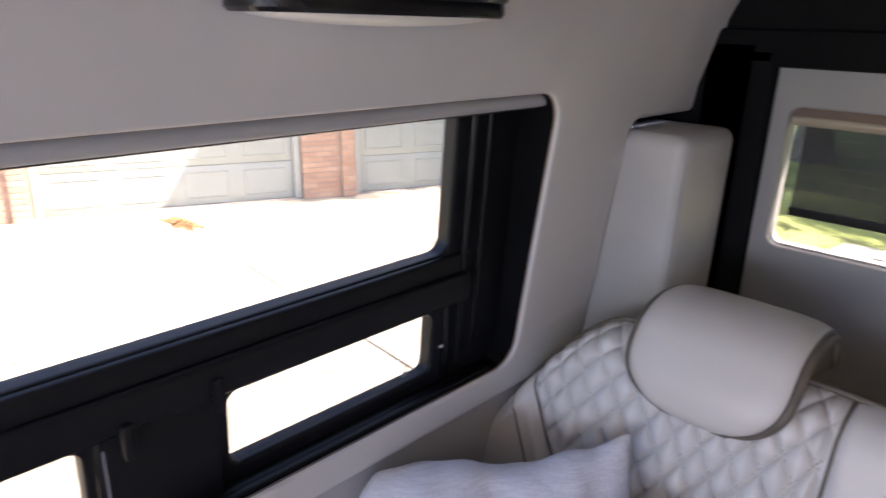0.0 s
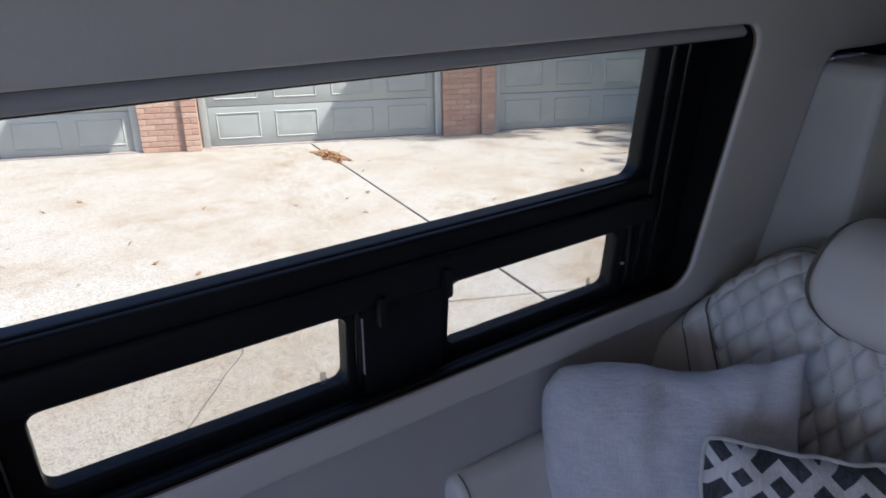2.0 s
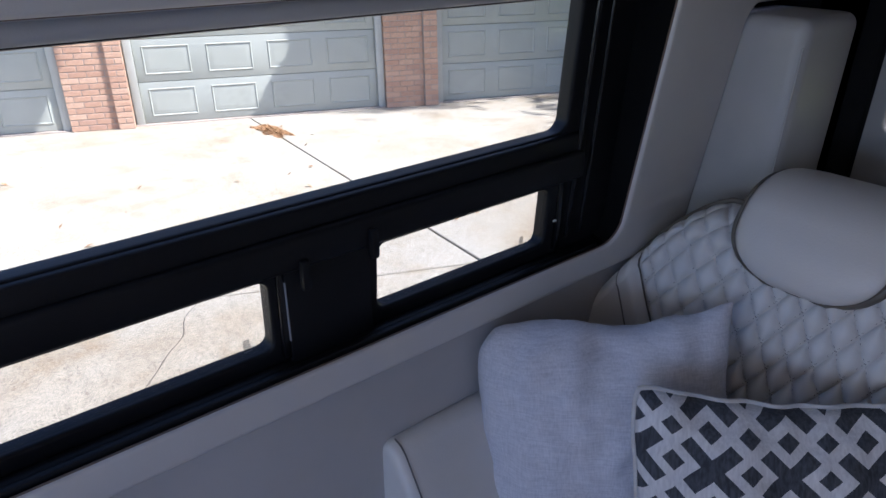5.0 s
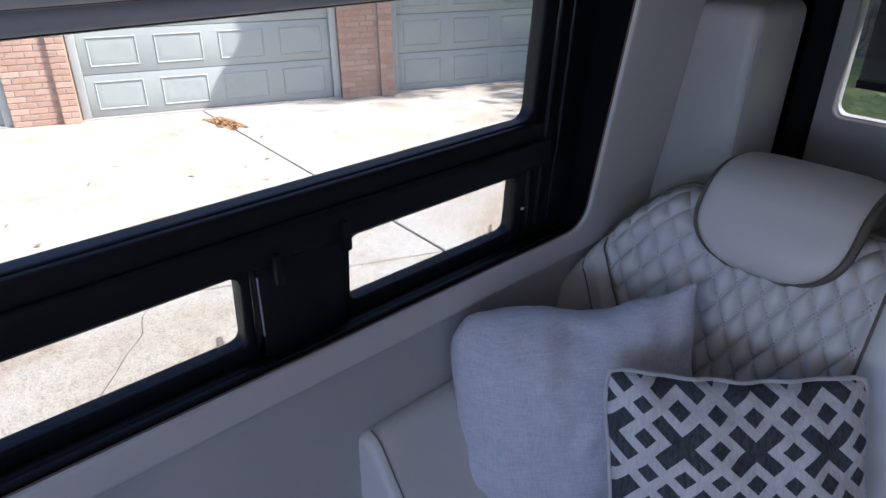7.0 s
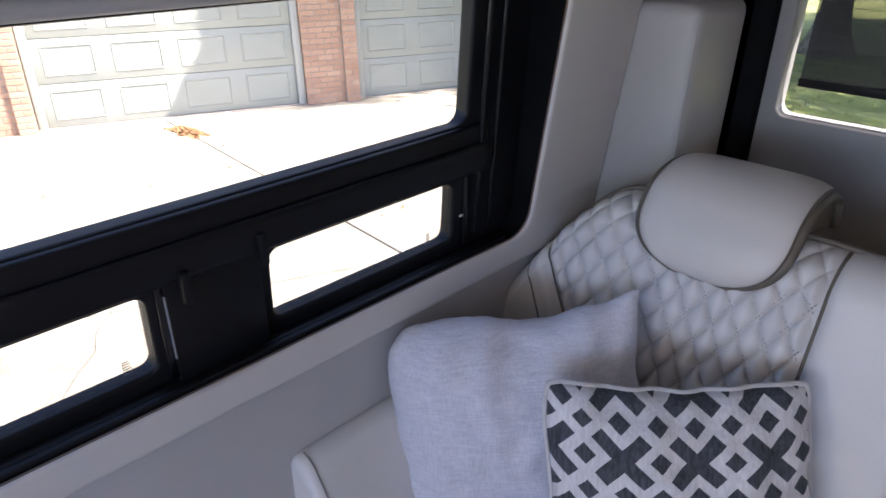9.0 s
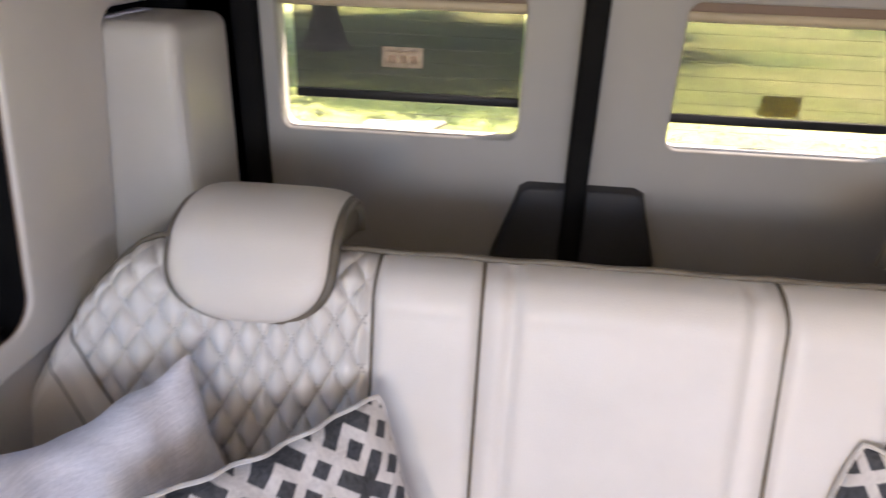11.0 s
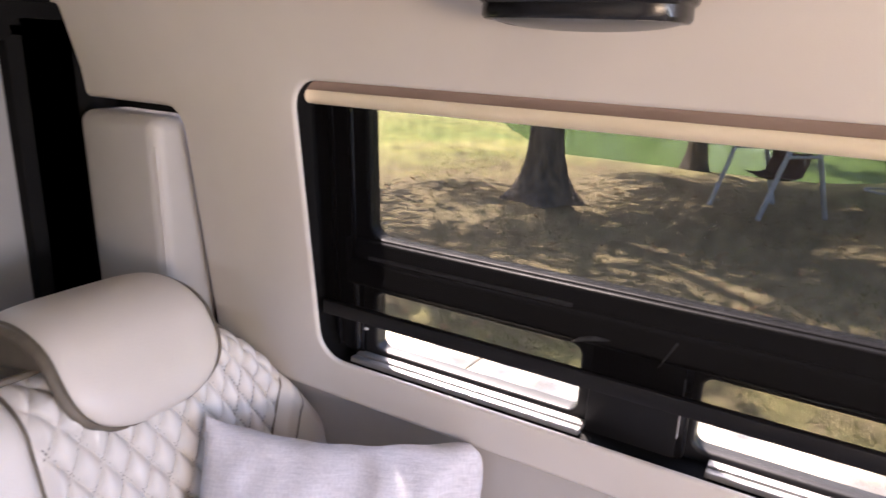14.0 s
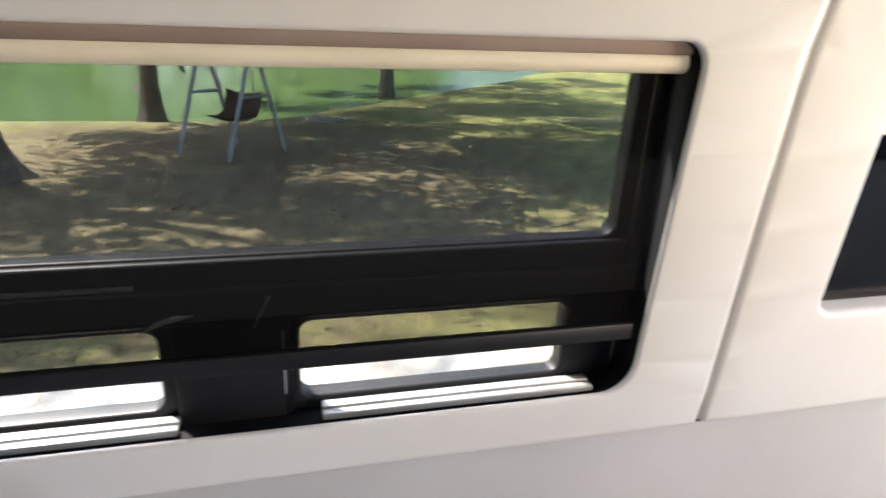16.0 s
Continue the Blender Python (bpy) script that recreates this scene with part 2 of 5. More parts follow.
def mesh_fabric(name, opening, dark, scale, sheen=(0.003, 0.003, 0.0032)):
    """Woven shade cloth: fine threads with open holes between them."""
    m, nt, b = shader(name)
    out = nt.nodes["Material Output"]
    b.inputs["Base Color"].default_value = (*dark, 1)
    b.inputs["Roughness"].default_value = 0.8
    b.inputs["Specular IOR Level"].default_value = 0.03
    tr = nt.nodes.new("ShaderNodeBsdfTransparent")
    n = nz(nt, scale, 2, 0.5)
    mr = nt.nodes.new("ShaderNodeMapRange")
    mr.inputs["From Min"].default_value, mr.inputs["From Max"].default_value = 0.3, 0.7
    mr.inputs["To Min"].default_value, mr.inputs["To Max"].default_value = opening - 0.03, opening + 0.03
    nt.links.new(n.outputs["Fac"], mr.inputs["Value"])
    tl = nt.nodes.new("ShaderNodeBsdfTranslucent")
    tl.inputs[0].default_value = (*sheen, 1)
    thread = nt.nodes.new("ShaderNodeMixShader")
    thread.inputs[0].default_value = 0.5
    nt.links.new(b.outputs[0], thread.inputs[1])
    nt.links.new(tl.outputs[0], thread.inputs[2])
    mx = nt.nodes.new("ShaderNodeMixShader")
    nt.links.new(mr.outputs[0], mx.inputs[0])
    nt.links.new(thread.outputs[0], mx.inputs[1])
    nt.links.new(tr.outputs[0], mx.inputs[2])
    nt.links.new(mx.outputs[0], out.inputs[0])
    return m


M_SHADE = mesh_fabric("dark woven shade cloth", 0.182, (0.008, 0.008, 0.0085), 60, (0.0018, 0.0018, 0.0018))
# same cloth as above, made paler to paint a grey haze over the rear view
M_SHADE_REAR = mesh_fabric("woven shade cloth, haze painted in", 0.185, (0.06, 0.058, 0.062), 60)
M_SCREEN = mesh_fabric("insect screen", 0.74, (0.05, 0.05, 0.05), 90)


def linen_material():
    m, nt, b = shader("grey linen")
    n1 = nz(nt, 380, 3, 0.6, stretch=(1, 1, 0.10))
    n2 = nz(nt, 380, 3, 0.6, stretch=(0.10, 0.10, 1))
    add = nt.nodes.new("ShaderNodeMath")
    nt.links.new(n1.outputs["Fac"], add.inputs[0])
    nt.links.new(n2.outputs["Fac"], add.inputs[1])
    half = nt.nodes.new("ShaderNodeMath")
    half.operation = 'MULTIPLY'
    half.inputs[1].default_value = 0.5
    nt.links.new(add.outputs[0], half.inputs[0])
    r = ramp(nt, half.outputs[0], [(0.34, (0.50, 0.50, 0.545)), (0.64, (0.70, 0.695, 0.735))])
    nt.links.new(r.outputs[0], b.inputs["Base Color"])
    b.inputs["Roughness"].default_value = 0.9
    b.inputs["Sheen Weight"].default_value = 0.25
    n3 = nz(nt, 14, 3)
    bp = bump(nt, b, n3.outputs["Fac"], 0.35, 0.012)
    bump(nt, b, half.outputs[0], 0.3, 0.002, bp)
    return m


def lattice_material():
    """Woven lattice: pale squares on their points, joined by bars, on charcoal. Works in the pillow's own cloth coordinates."""
    m, nt, b = shader("charcoal and ivory lattice weave")
    uv = nt.nodes.new("ShaderNodeUVMap")
    sep = nt.nodes.new("ShaderNodeSeparateXYZ")
    nt.links.new(uv.outputs[0], sep.inputs[0])

    def op(kind, a, c=None, clamp=False):
        n = nt.nodes.new("ShaderNodeMath")
        n.operation, n.use_clamp = kind, clamp
        for i, v in enumerate((a, c)):
            if v is None:
                continue
            if isinstance(v, (int, float)):
                n.inputs[i].default_value = v
            else:
                nt.links.new(v, n.inputs[i])
        return n.outputs[0]

    u, v = sep.outputs[0], sep.outputs[1]
    p, q = op('ADD', u, v), op('SUBTRACT', u, v)

    def even(x):      # distance to the nearest even number
        return op('ABSOLUTE', op('SUBTRACT', op('MULTIPLY', op('FRACT', op('ADD', op('MULTIPLY', x, 0.5), 20.5)), 2.0), 1.0))

    dp0, dq0 = even(p), even(q)
    dp1, dq1 = op('SUBTRACT', 1.0, dp0), op('SUBTRACT', 1.0, dq0)

    def cross(x, y):
        return op('MULTIPLY', op('LESS_THAN', op('MINIMUM', x, y), 0.146), op('LESS_THAN', op('MAXIMUM', x, y), 0.635))

    def lozenge(x, y, r):
        return op('LESS_THAN', op('MAXIMUM', x, y), r)

    core = lozenge(op('ABSOLUTE', op('SUBTRACT', dp0, 0.5)), op('ABSOLUTE', op('SUBTRACT', dq0, 0.5)), 0.152)
    shapes = [cross(dp0, dq0), cross(dp1, dq1), lozenge(dp0, dq1, 0.142), lozenge(dp1, dq0, 0.142), core]
    dark_cloth = shapes[0]
    for sh in shapes[1:]:
        dark_cloth = op('MAXIMUM', dark_cloth, sh)
    white = op('SUBTRACT', 1.0, dark_cloth)
    mixc = nt.nodes.new("ShaderNodeMix")
    mixc.data_type = 'RGBA'
    n1 = nz(nt, 220, 3, stretch=(1, 1, 0.2))
    dark = ramp(nt, n1.outputs["Fac"], [(0.35, (0.035, 0.038, 0.045)), (0.7, (0.085, 0.09, 0.10))])
    light = ramp(nt, n1.outputs["Fac"], [(0.35, (0.58, 0.56, 0.55)), (0.7, (0.72, 0.70, 0.68))])
    nt.links.new(white, mixc.inputs["Factor"])
    nt.links.new(dark.outputs[0], mixc.inputs["A"])
    nt.links.new(light.outputs[0], mixc.inputs["B"])
    nt.links.new(mixc.outputs["Result"], b.inputs["Base Color"])
    b.inputs["Roughness"].default_value = 0.85
    bp = bump(nt, b, n1.outputs["Fac"], 0.35, 0.003)
    bump(nt, b, white, 0.5, 0.002, bp)
    return m


M_LINEN = linen_material()
M_LATTICE = lattice_material()
M_CORD = surface("ivory piping cord", (0.52, 0.50, 0.48), (0.62, 0.60, 0.57), 0.8, 60, 500, 0.4)


def concrete_material():
    m, nt, b = shader("weathered aggregate concrete")
    n1 = nz(nt, 0.7, 6, 0.62, "Object")
    n2 = nz(nt, 95, 4, 0.75, "Object")
    n3 = nz(nt, 1.9, 6, 0.72, "Object")
    r1 = ramp(nt, n1.outputs["Fac"], [(0.34, (0.34, 0.285, 0.205)), (0.50, (0.38, 0.34, 0.267)), (0.68, (0.405, 0.375, 0.312))])
    r2 = ramp(nt, n2.outputs["Fac"], [(0.36, (0.50, 0.475, 0.44)), (0.48, (0.97, 0.97, 0.97)), (0.62, (1.16, 1.155, 1.15))])
    r3 = ramp(nt, n3.outputs["Fac"], [(0.32, (0.83, 0.75, 0.65)), (0.50, (1.0, 1.0, 1.0))])
    mul = nt.nodes.new("ShaderNodeMix")
    mul.data_type, mul.blend_type = 'RGBA', 'MULTIPLY'
    mul.inputs["Factor"].default_value = 1
    nt.links.new(r1.outputs[0], mul.inputs["A"])
    nt.links.new(r2.outputs[0], mul.inputs["B"])
    mul2 = nt.nodes.new("ShaderNodeMix")
    mul2.data_type, mul2.blend_type = 'RGBA', 'MULTIPLY'
    mul2.inputs["Factor"].default_value = 1
    nt.links.new(mul.outputs["Result"], mul2.inputs["A"])
    nt.links.new(r3.outputs[0], mul2.inputs["B"])
    nt.links.new(mul2.outputs["Result"], b.inputs["Base Color"])
    b.inputs["Roughness"].default_value = 0.9
    bump(nt, b, n2.outputs["Fac"], 0.5, 0.01)
    return m


def brick_material():
    m, nt, b = shader("red brick")
    oi = nt.nodes.new("ShaderNodeObjectInfo")
    r = ramp(nt, oi.outputs["Random"], [(0.0, (0.43, 0.255, 0.168)), (0.45, (0.50, 0.31, 0.205)), (0.8, (0.55, 0.365, 0.25)), (1.0, (0.41, 0.245, 0.168))])
    n = nz(nt, 40, 4, 0.7)
    r2 = ramp(nt, n.outputs["Fac"], [(0.3, (0.78, 0.78, 0.78)), (0.7, (1.1, 1.1, 1.1))])
    mul = nt.nodes.new("ShaderNodeMix")
    mul.data_type, mul.blend_type = 'RGBA', 'MULTIPLY'
    mul.inputs["Factor"].default_value = 1
    nt.links.new(r.outputs[0], mul.inputs["A"])
    nt.links.new(r2.outputs[0], mul.inputs["B"])
    nt.links.new(mul.outputs["Result"], b.inputs["Base Color"])
    b.inputs["Roughness"].default_value = 0.9
    bump(nt, b, n.outputs["Fac"], 0.5, 0.006)
    return m


def lawn_material():
    m, nt, b = shader("dry summer lawn")
    n1 = nz(nt, 0.35, 5, 0.6)
    n2 = nz(nt, 9.0, 5, 0.7)
    n3 = nz(nt, 34.0, 4, 0.75)
    r1 = ramp(nt, n1.outputs["Fac"], [(0.32, (0.165, 0.22, 0.055)), (0.5, (0.285, 0.30, 0.09)), (0.70, (0.41, 0.375, 0.165))])
    r2 = ramp(nt, n2.outputs["Fac"], [(0.30, (0.62, 0.62, 0.58)), (0.50, (0.97, 0.97, 0.97)), (0.72, (1.25, 1.2, 1.12))])
    r3 = ramp(nt, n3.outputs["Fac"], [(0.34, (0.62, 0.63, 0.60)), (0.66, (1.28, 1.26, 1.22))])
    prev = r1.outputs[0]
    n4 = nz(nt, 2.3, 4, 0.65)
    r4 = ramp(nt, n4.outputs["Fac"], [(0.34, (0.72, 0.74, 0.68)), (0.62, (1.22, 1.18, 1.1))])
    for r in (r2, r3, r4):
        mul = nt.nodes.new("ShaderNodeMix")
        mul.data_type, mul.blend_type = 'RGBA', 'MULTIPLY'
        mul.inputs["Factor"].default_value = 1
        nt.links.new(prev, mul.inputs["A"])
        nt.links.new(r.outputs[0], mul.inputs["B"])
        prev = mul.outputs["Result"]
    # bare, leaf-strewn earth under the shade trees, darkened to paint in their shade too
    tc = nt.nodes.new("ShaderNodeTexCoord")
    dist = nt.nodes.new("ShaderNodeVectorMath")
    dist.operation = 'DISTANCE'
    dist.inputs[1].default_value = (8.8, 2.0, -0.6)
    nt.links.new(tc.outputs["Object"], dist.inputs[0])
    wob = nt.nodes.new("ShaderNodeMath")
    wob.operation = 'MULTIPLY_ADD'
    wob.inputs[1].default_value = 6.0
    nt.links.new(n4.outputs["Fac"], wob.inputs[0])
    nt.links.new(dist.outputs["Value"], wob.inputs[2])
    bare = nt.nodes.new("ShaderNodeMapRange")
    bare.inputs["From Min"].default_value, bare.inputs["From Max"].default_value = 7.0, 10.6
    bare.inputs["To Min"].default_value, bare.inputs["To Max"].default_value = 0.85, 0.0
    nt.links.new(wob.outputs[0], bare.inputs["Value"])
    r5 = ramp(nt, n3.outputs["Fac"], [(0.34, (0.11, 0.078, 0.044)), (0.52, (0.21, 0.155, 0.09)), (0.70, (0.40, 0.30, 0.18))])
    earth = nt.nodes.new("ShaderNodeMix")
    earth.data_type = 'RGBA'
    nt.links.new(bare.outputs[0], earth.inputs["Factor"])
    nt.links.new(prev, earth.inputs["A"])
    nt.links.new(r5.outputs[0], earth.inputs["B"])
    nt.links.new(earth.outputs["Result"], b.inputs["Base Color"])
    b.inputs["Roughness"].default_value = 0.95
    bump(nt, b, n2.outputs["Fac"], 0.4, 0.04)
    return m


def bark_material():
    m, nt, b = shader("oak bark")
    n = nz(nt, 16, 6, 0.7, stretch=(1, 1, 0.25))
    r = ramp(nt, n.outputs["Fac"], [(0.34, (0.05, 0.041, 0.032)), (0.55, (0.20, 0.165, 0.125)), (0.70, (0.33, 0.285, 0.225))])
    nt.links.new(r.outputs[0], b.inputs["Base Color"])
    b.inputs["Roughness"].default_value = 0.95
    bump(nt, b, n.outputs["Fac"], 0.9, 0.05)
    return m


def leaf_material():
    m, nt, b = shader("oak leaves")
    g = nt.nodes.new("ShaderNodeNewGeometry")
    r = ramp(nt, g.outputs["Random Per Island"], [(0.0, (0.035, 0.07, 0.015)), (0.6, (0.07, 0.115, 0.025)), (1.0, (0.12, 0.14, 0.04))])
    nt.links.new(r.outputs[0], b.inputs["Base Color"])
    b.inputs["Roughness"].default_value = 0.6
    return m


def water_material():
    m, nt, b = shader("pond water")
    b.inputs["Base Color"].default_value = (0.11, 0.18, 0.045, 1)
    b.inputs["Roughness"].default_value = 0.22
    b.inputs["Specular IOR Level"].default_value = 0.22
    n = nz(nt, 1.6, 3, 0.6, stretch=(1, 0.4, 1))
    bump(nt, b, n.outputs["Fac"], 0.25, 0.06)
    return m


def blade_material():
    m, nt, b = shader("grass blades")
    g = nt.nodes.new("ShaderNodeNewGeometry")
    r = ramp(nt, g.outputs["Random Per Island"], [(0.0, (0.16, 0.19, 0.05)), (0.5, (0.25, 0.25, 0.085)), (1.0, (0.40, 0.34, 0.16))])
    nt.links.new(r.outputs[0], b.inputs["Base Color"])
    b.inputs["Roughness"].default_value = 0.8
    return m


M_BLADE = blade_material()
M_CONC = concrete_material()
M_BRICK = brick_material()
M_MORTAR = surface("pale mortar", (0.32, 0.265, 0.215), (0.40, 0.34, 0.285), 0.95, 5, 120, 0.5)
M_LAWN = lawn_material()
M_BARK = bark_material()
M_LEAF = leaf_material()
M_WATER = water_material()
M_GDOOR = surface("grey painted garage door", (0.345, 0.354, 0.303), (0.38, 0.388, 0.335), 0.55, 2, 90, 0.06)
M_GTRIM = surface("pale grey painted trim", (0.38, 0.385, 0.34), (0.43, 0.43, 0.385), 0.6, 3, 90, 0.1)
M_JOINT = surface("dirt in the joints", (0.06, 0.05, 0.04), (0.12, 0.10, 0.08), 0.95, 8, 90, 0.4)
M_STRAW = surface("dry brown leaf litter", (0.20, 0.11, 0.05), (0.36, 0.22, 0.11), 0.9, 20, 90, 0.3)
M_TWIG = surface("tan straw and twigs", (0.25, 0.13, 0.055), (0.42, 0.24, 0.11), 0.9, 30, 90, 0.3)
M_SLING = surface("dark brown sling cloth", (0.06, 0.035, 0.022), (0.10, 0.06, 0.04), 0.9, 12, 90, 0.3)
M_LADDER = surface("pale weathered aluminium", (0.36, 0.38, 0.40), (0.46, 0.48, 0.50), 0.45, 9, 90, 0.1, metal=0.35)


def backlit(name, c0, c1):
    """Thin paper or film: scatters light both back and through."""
    m, nt, b = shader(name)
    n = nz(nt, 60, 3)
    r = ramp(nt, n.outputs["Fac"], [(0.35, c0), (0.7, c1)])
    nt.links.new(r.outputs[0], b.inputs["Base Color"])
    b.inputs["Roughness"].default_value = 0.7
    tl = nt.nodes.new("ShaderNodeBsdfTranslucent")
    nt.links.new(r.outputs[0], tl.inputs[0])
    mx = nt.nodes.new("ShaderNodeMixShader")
    mx.inputs[0].default_value = 0.75
    nt.links.new(b.outputs[0], mx.inputs[1])
    nt.links.new(tl.outputs[0], mx.inputs[2])
    nt.links.new(mx.outputs[0], nt.nodes["Material Output"].inputs[0])
    return m


M_SIGNW = backlit("white label paper", (0.58, 0.54, 0.49), (0.64, 0.60, 0.55))
M_RED = pane_material("faded red print", (0.93, 0.87, 0.83))
M_OLIVE = pane_material("olive film", (0.50, 0.45, 0.20))

# ---- the van's shell ----
WALL_Z = [0.0, 0.885, 0.937, 1.42, 1.55, 1.65, 1.75, 1.82, 1.88]
WALL_X = [0.905, 0.868, 0.860, 0.800, 0.765, 0.720, 0.655, 0.580, 0.480]
REAR = 1.60


def xw(z):
    return float(np.interp(z, WALL_Z, WALL_X))


def on_wall(s):
    return lambda u, v, w: (s * (xw(v) + w), u, v)


CUTS = [0.937, 1.0, 1.1, 1.2, 1.3, 1.42, 1.48, 1.55, 1.60, 1.65, 1.70, 1.75, 1.785, 1.82, 1.85]
# opening of each side window: y0, y1, the middle post, the panes' ends
SIDES = {-1: dict(y0=-0.042, y1=1.098, z0=0.937, z1=1.430, zl0=0.955, zl1=1.079, zu=1.168, p0=0.393, p1=0.556, lo=-0.004, hi=0.936, up0=-0.022, up1=0.960, bar=1.417),
         1: dict(y0=-0.012, y1=1.056, z0=0.954, z1=1.428, zl0=0.962, zl1=1.084, zu=1.168, p0=0.444, p1=0.600, lo=0.069, hi=0.977, up0=0.012, up1=0.984, bar=1.052)}


def notch(e):
    a = [(e + 0.05 - 0.05 * math.cos(radians(k)), 1.327 + 0.05 * math.sin(radians(k))) for k in range(0, 91, 15)]
    return [(-0.134, 0.885), (e, 0.885)] + a + [(1.665, 1.377), (1.665, 1.88), (-0.134, 1.88)]


for s, nm in ((-1, "wall_left"), (1, "wall_right")):
    d = SIDES[s]
    bm = plate(dense(notch(1.323 if s < 0 else 1.308)), [rrect(d["y0"] - 0.006, d["y1"] + 0.006, d["z0"] - 0.006, d["z1"] + 0.006, 0.054 if s < 0 else [0.054, 0.050, 0.036, 0.054])], on_wall(s), depth=0.001, lip=0.006, lip_out=0.012,
               cuts_u=(0.0, 0.3, 0.6, 0.9, 1.12), cuts_v=CUTS)
    tagged(part(nm, bm, M_WALL, sharp=40), "cream vinyl side wall panel round the van window", "wall", kind="structure")
    # lower trim, set back under the window panel
    bm = boxes((min(s * 0.893, s * 0.955), max(s * 0.893, s * 0.955), -3.0, 1.64, 0.0, 0.90))
    tagged(part(nm + "_lower", bm, M_LOWER), "pale grey lower side trim of the van", "wall", kind="structure")
    # front panel, past the upright seam
    fo = [(-0.95, 0.885), (-0.160, 0.885), (-0.160, 1.88), (-0.95, 1.88)] if s > 0 else [(-3.0, 0.885), (-0.178, 0.885), (-0.178, 1.88), (-3.0, 1.88)]
    # the left opening only makes room for the added cab lamp
    holes = [rrect(-0.88, -0.284, 1.046, 1.40, 0.035)] if s > 0 else [rrect(-2.45, -1.05, 1.0, 1.62, 0.06)]
    place = (lambda u, v, w: (s * (xw(max(v, 0.885)) + w), u, v))
    bm = plate(dense(fo), holes, place, depth=0.05, lip=0.012, cuts_u=(-0.5, -1.5), cuts_v=CUTS)
    tagged(part(nm + "_front", bm, M_WALL if s > 0 else M_CAB, sharp=40), ("cream vinyl" if s > 0 else "dark trimmed") + " side wall panel towards the cab", "wall", kind="structure")
    if s > 0:
        bm = boxes((s * 0.885, s * 0.895, -0.93, -0.25, 1.0, 1.44))
        tagged(part("window_3", bm, M_TINT), "dark tinted sliding door window pane", "window", kind="structure")
        bm = boxes((0.66, 0.96, -3.0, -1.98, 0.0, 1.9), (0.48, 0.62, -1.98, -0.94, 1.82, 1.9))
        tagged(part("wall_cab", bm, M_CAB), "unseen dark wall beside the cab", "wall", kind="structure")

# unseen plates added to stop light leaking in behind the wall panels
for s, nm in ((-1, "left"), (1, "right")):
    d = SIDES[s]
    a, b = sorted((s * 0.925, s * 0.94))
    bm = boxes((a, b, d["y1"] + 0.05, 1.66, 0.86, 1.47), (a, b, -0.30 if s > 0 else -1.0, d["y0"] - 0.04, 0.86, 1.47))
    c, e = sorted((s * 0.886, s * 0.93))
    box(bm, c, e, -0.30 if s > 0 else -1.0, d["y0"] - 0.045, 0.868, 0.878)
    box(bm, c, e, d["y1"] + 0.055, 1.30, 0.868, 0.878)
    tagged(part("leak_block_" + nm, bm, M_RUBBER), "unseen light-blocking plates behind the wall trim", "wall", kind="structure")

tagged(part("floor", boxes((-0.95, 0.95, -3.0, 1.66, -0.05, 0.0)), M_FLOOR), "dark vinyl van floor", "floor", kind="structure")
tagged(part("ceiling", boxes((-0.56, 0.56, -3.0, 1.66, 1.872, 1.93)), M_CEIL), "pale fabric headliner", "ceiling", kind="structure")
bm = plate(dense([(-0.95, 0.0), (0.95, 0.0), (0.95, 1.9), (-0.95, 1.9)], 0.2), [rrect(-0.76, 0.76, 0.95, 1.75, 0.08)],
           lambda u, v, w: (u, -3.0 - w, v), depth=0.05)
tagged(part("wall_cab_front", bm, M_CAB), "unseen dark bulkhead round the windscreen opening", "wall", kind="structure")


def lean(v):
    return 0.912 - 0.027 * (v - 0.93) / 0.46


def in_frame(s):
    return lambda u, v, w: (s * (lean(v) + w), u, v)


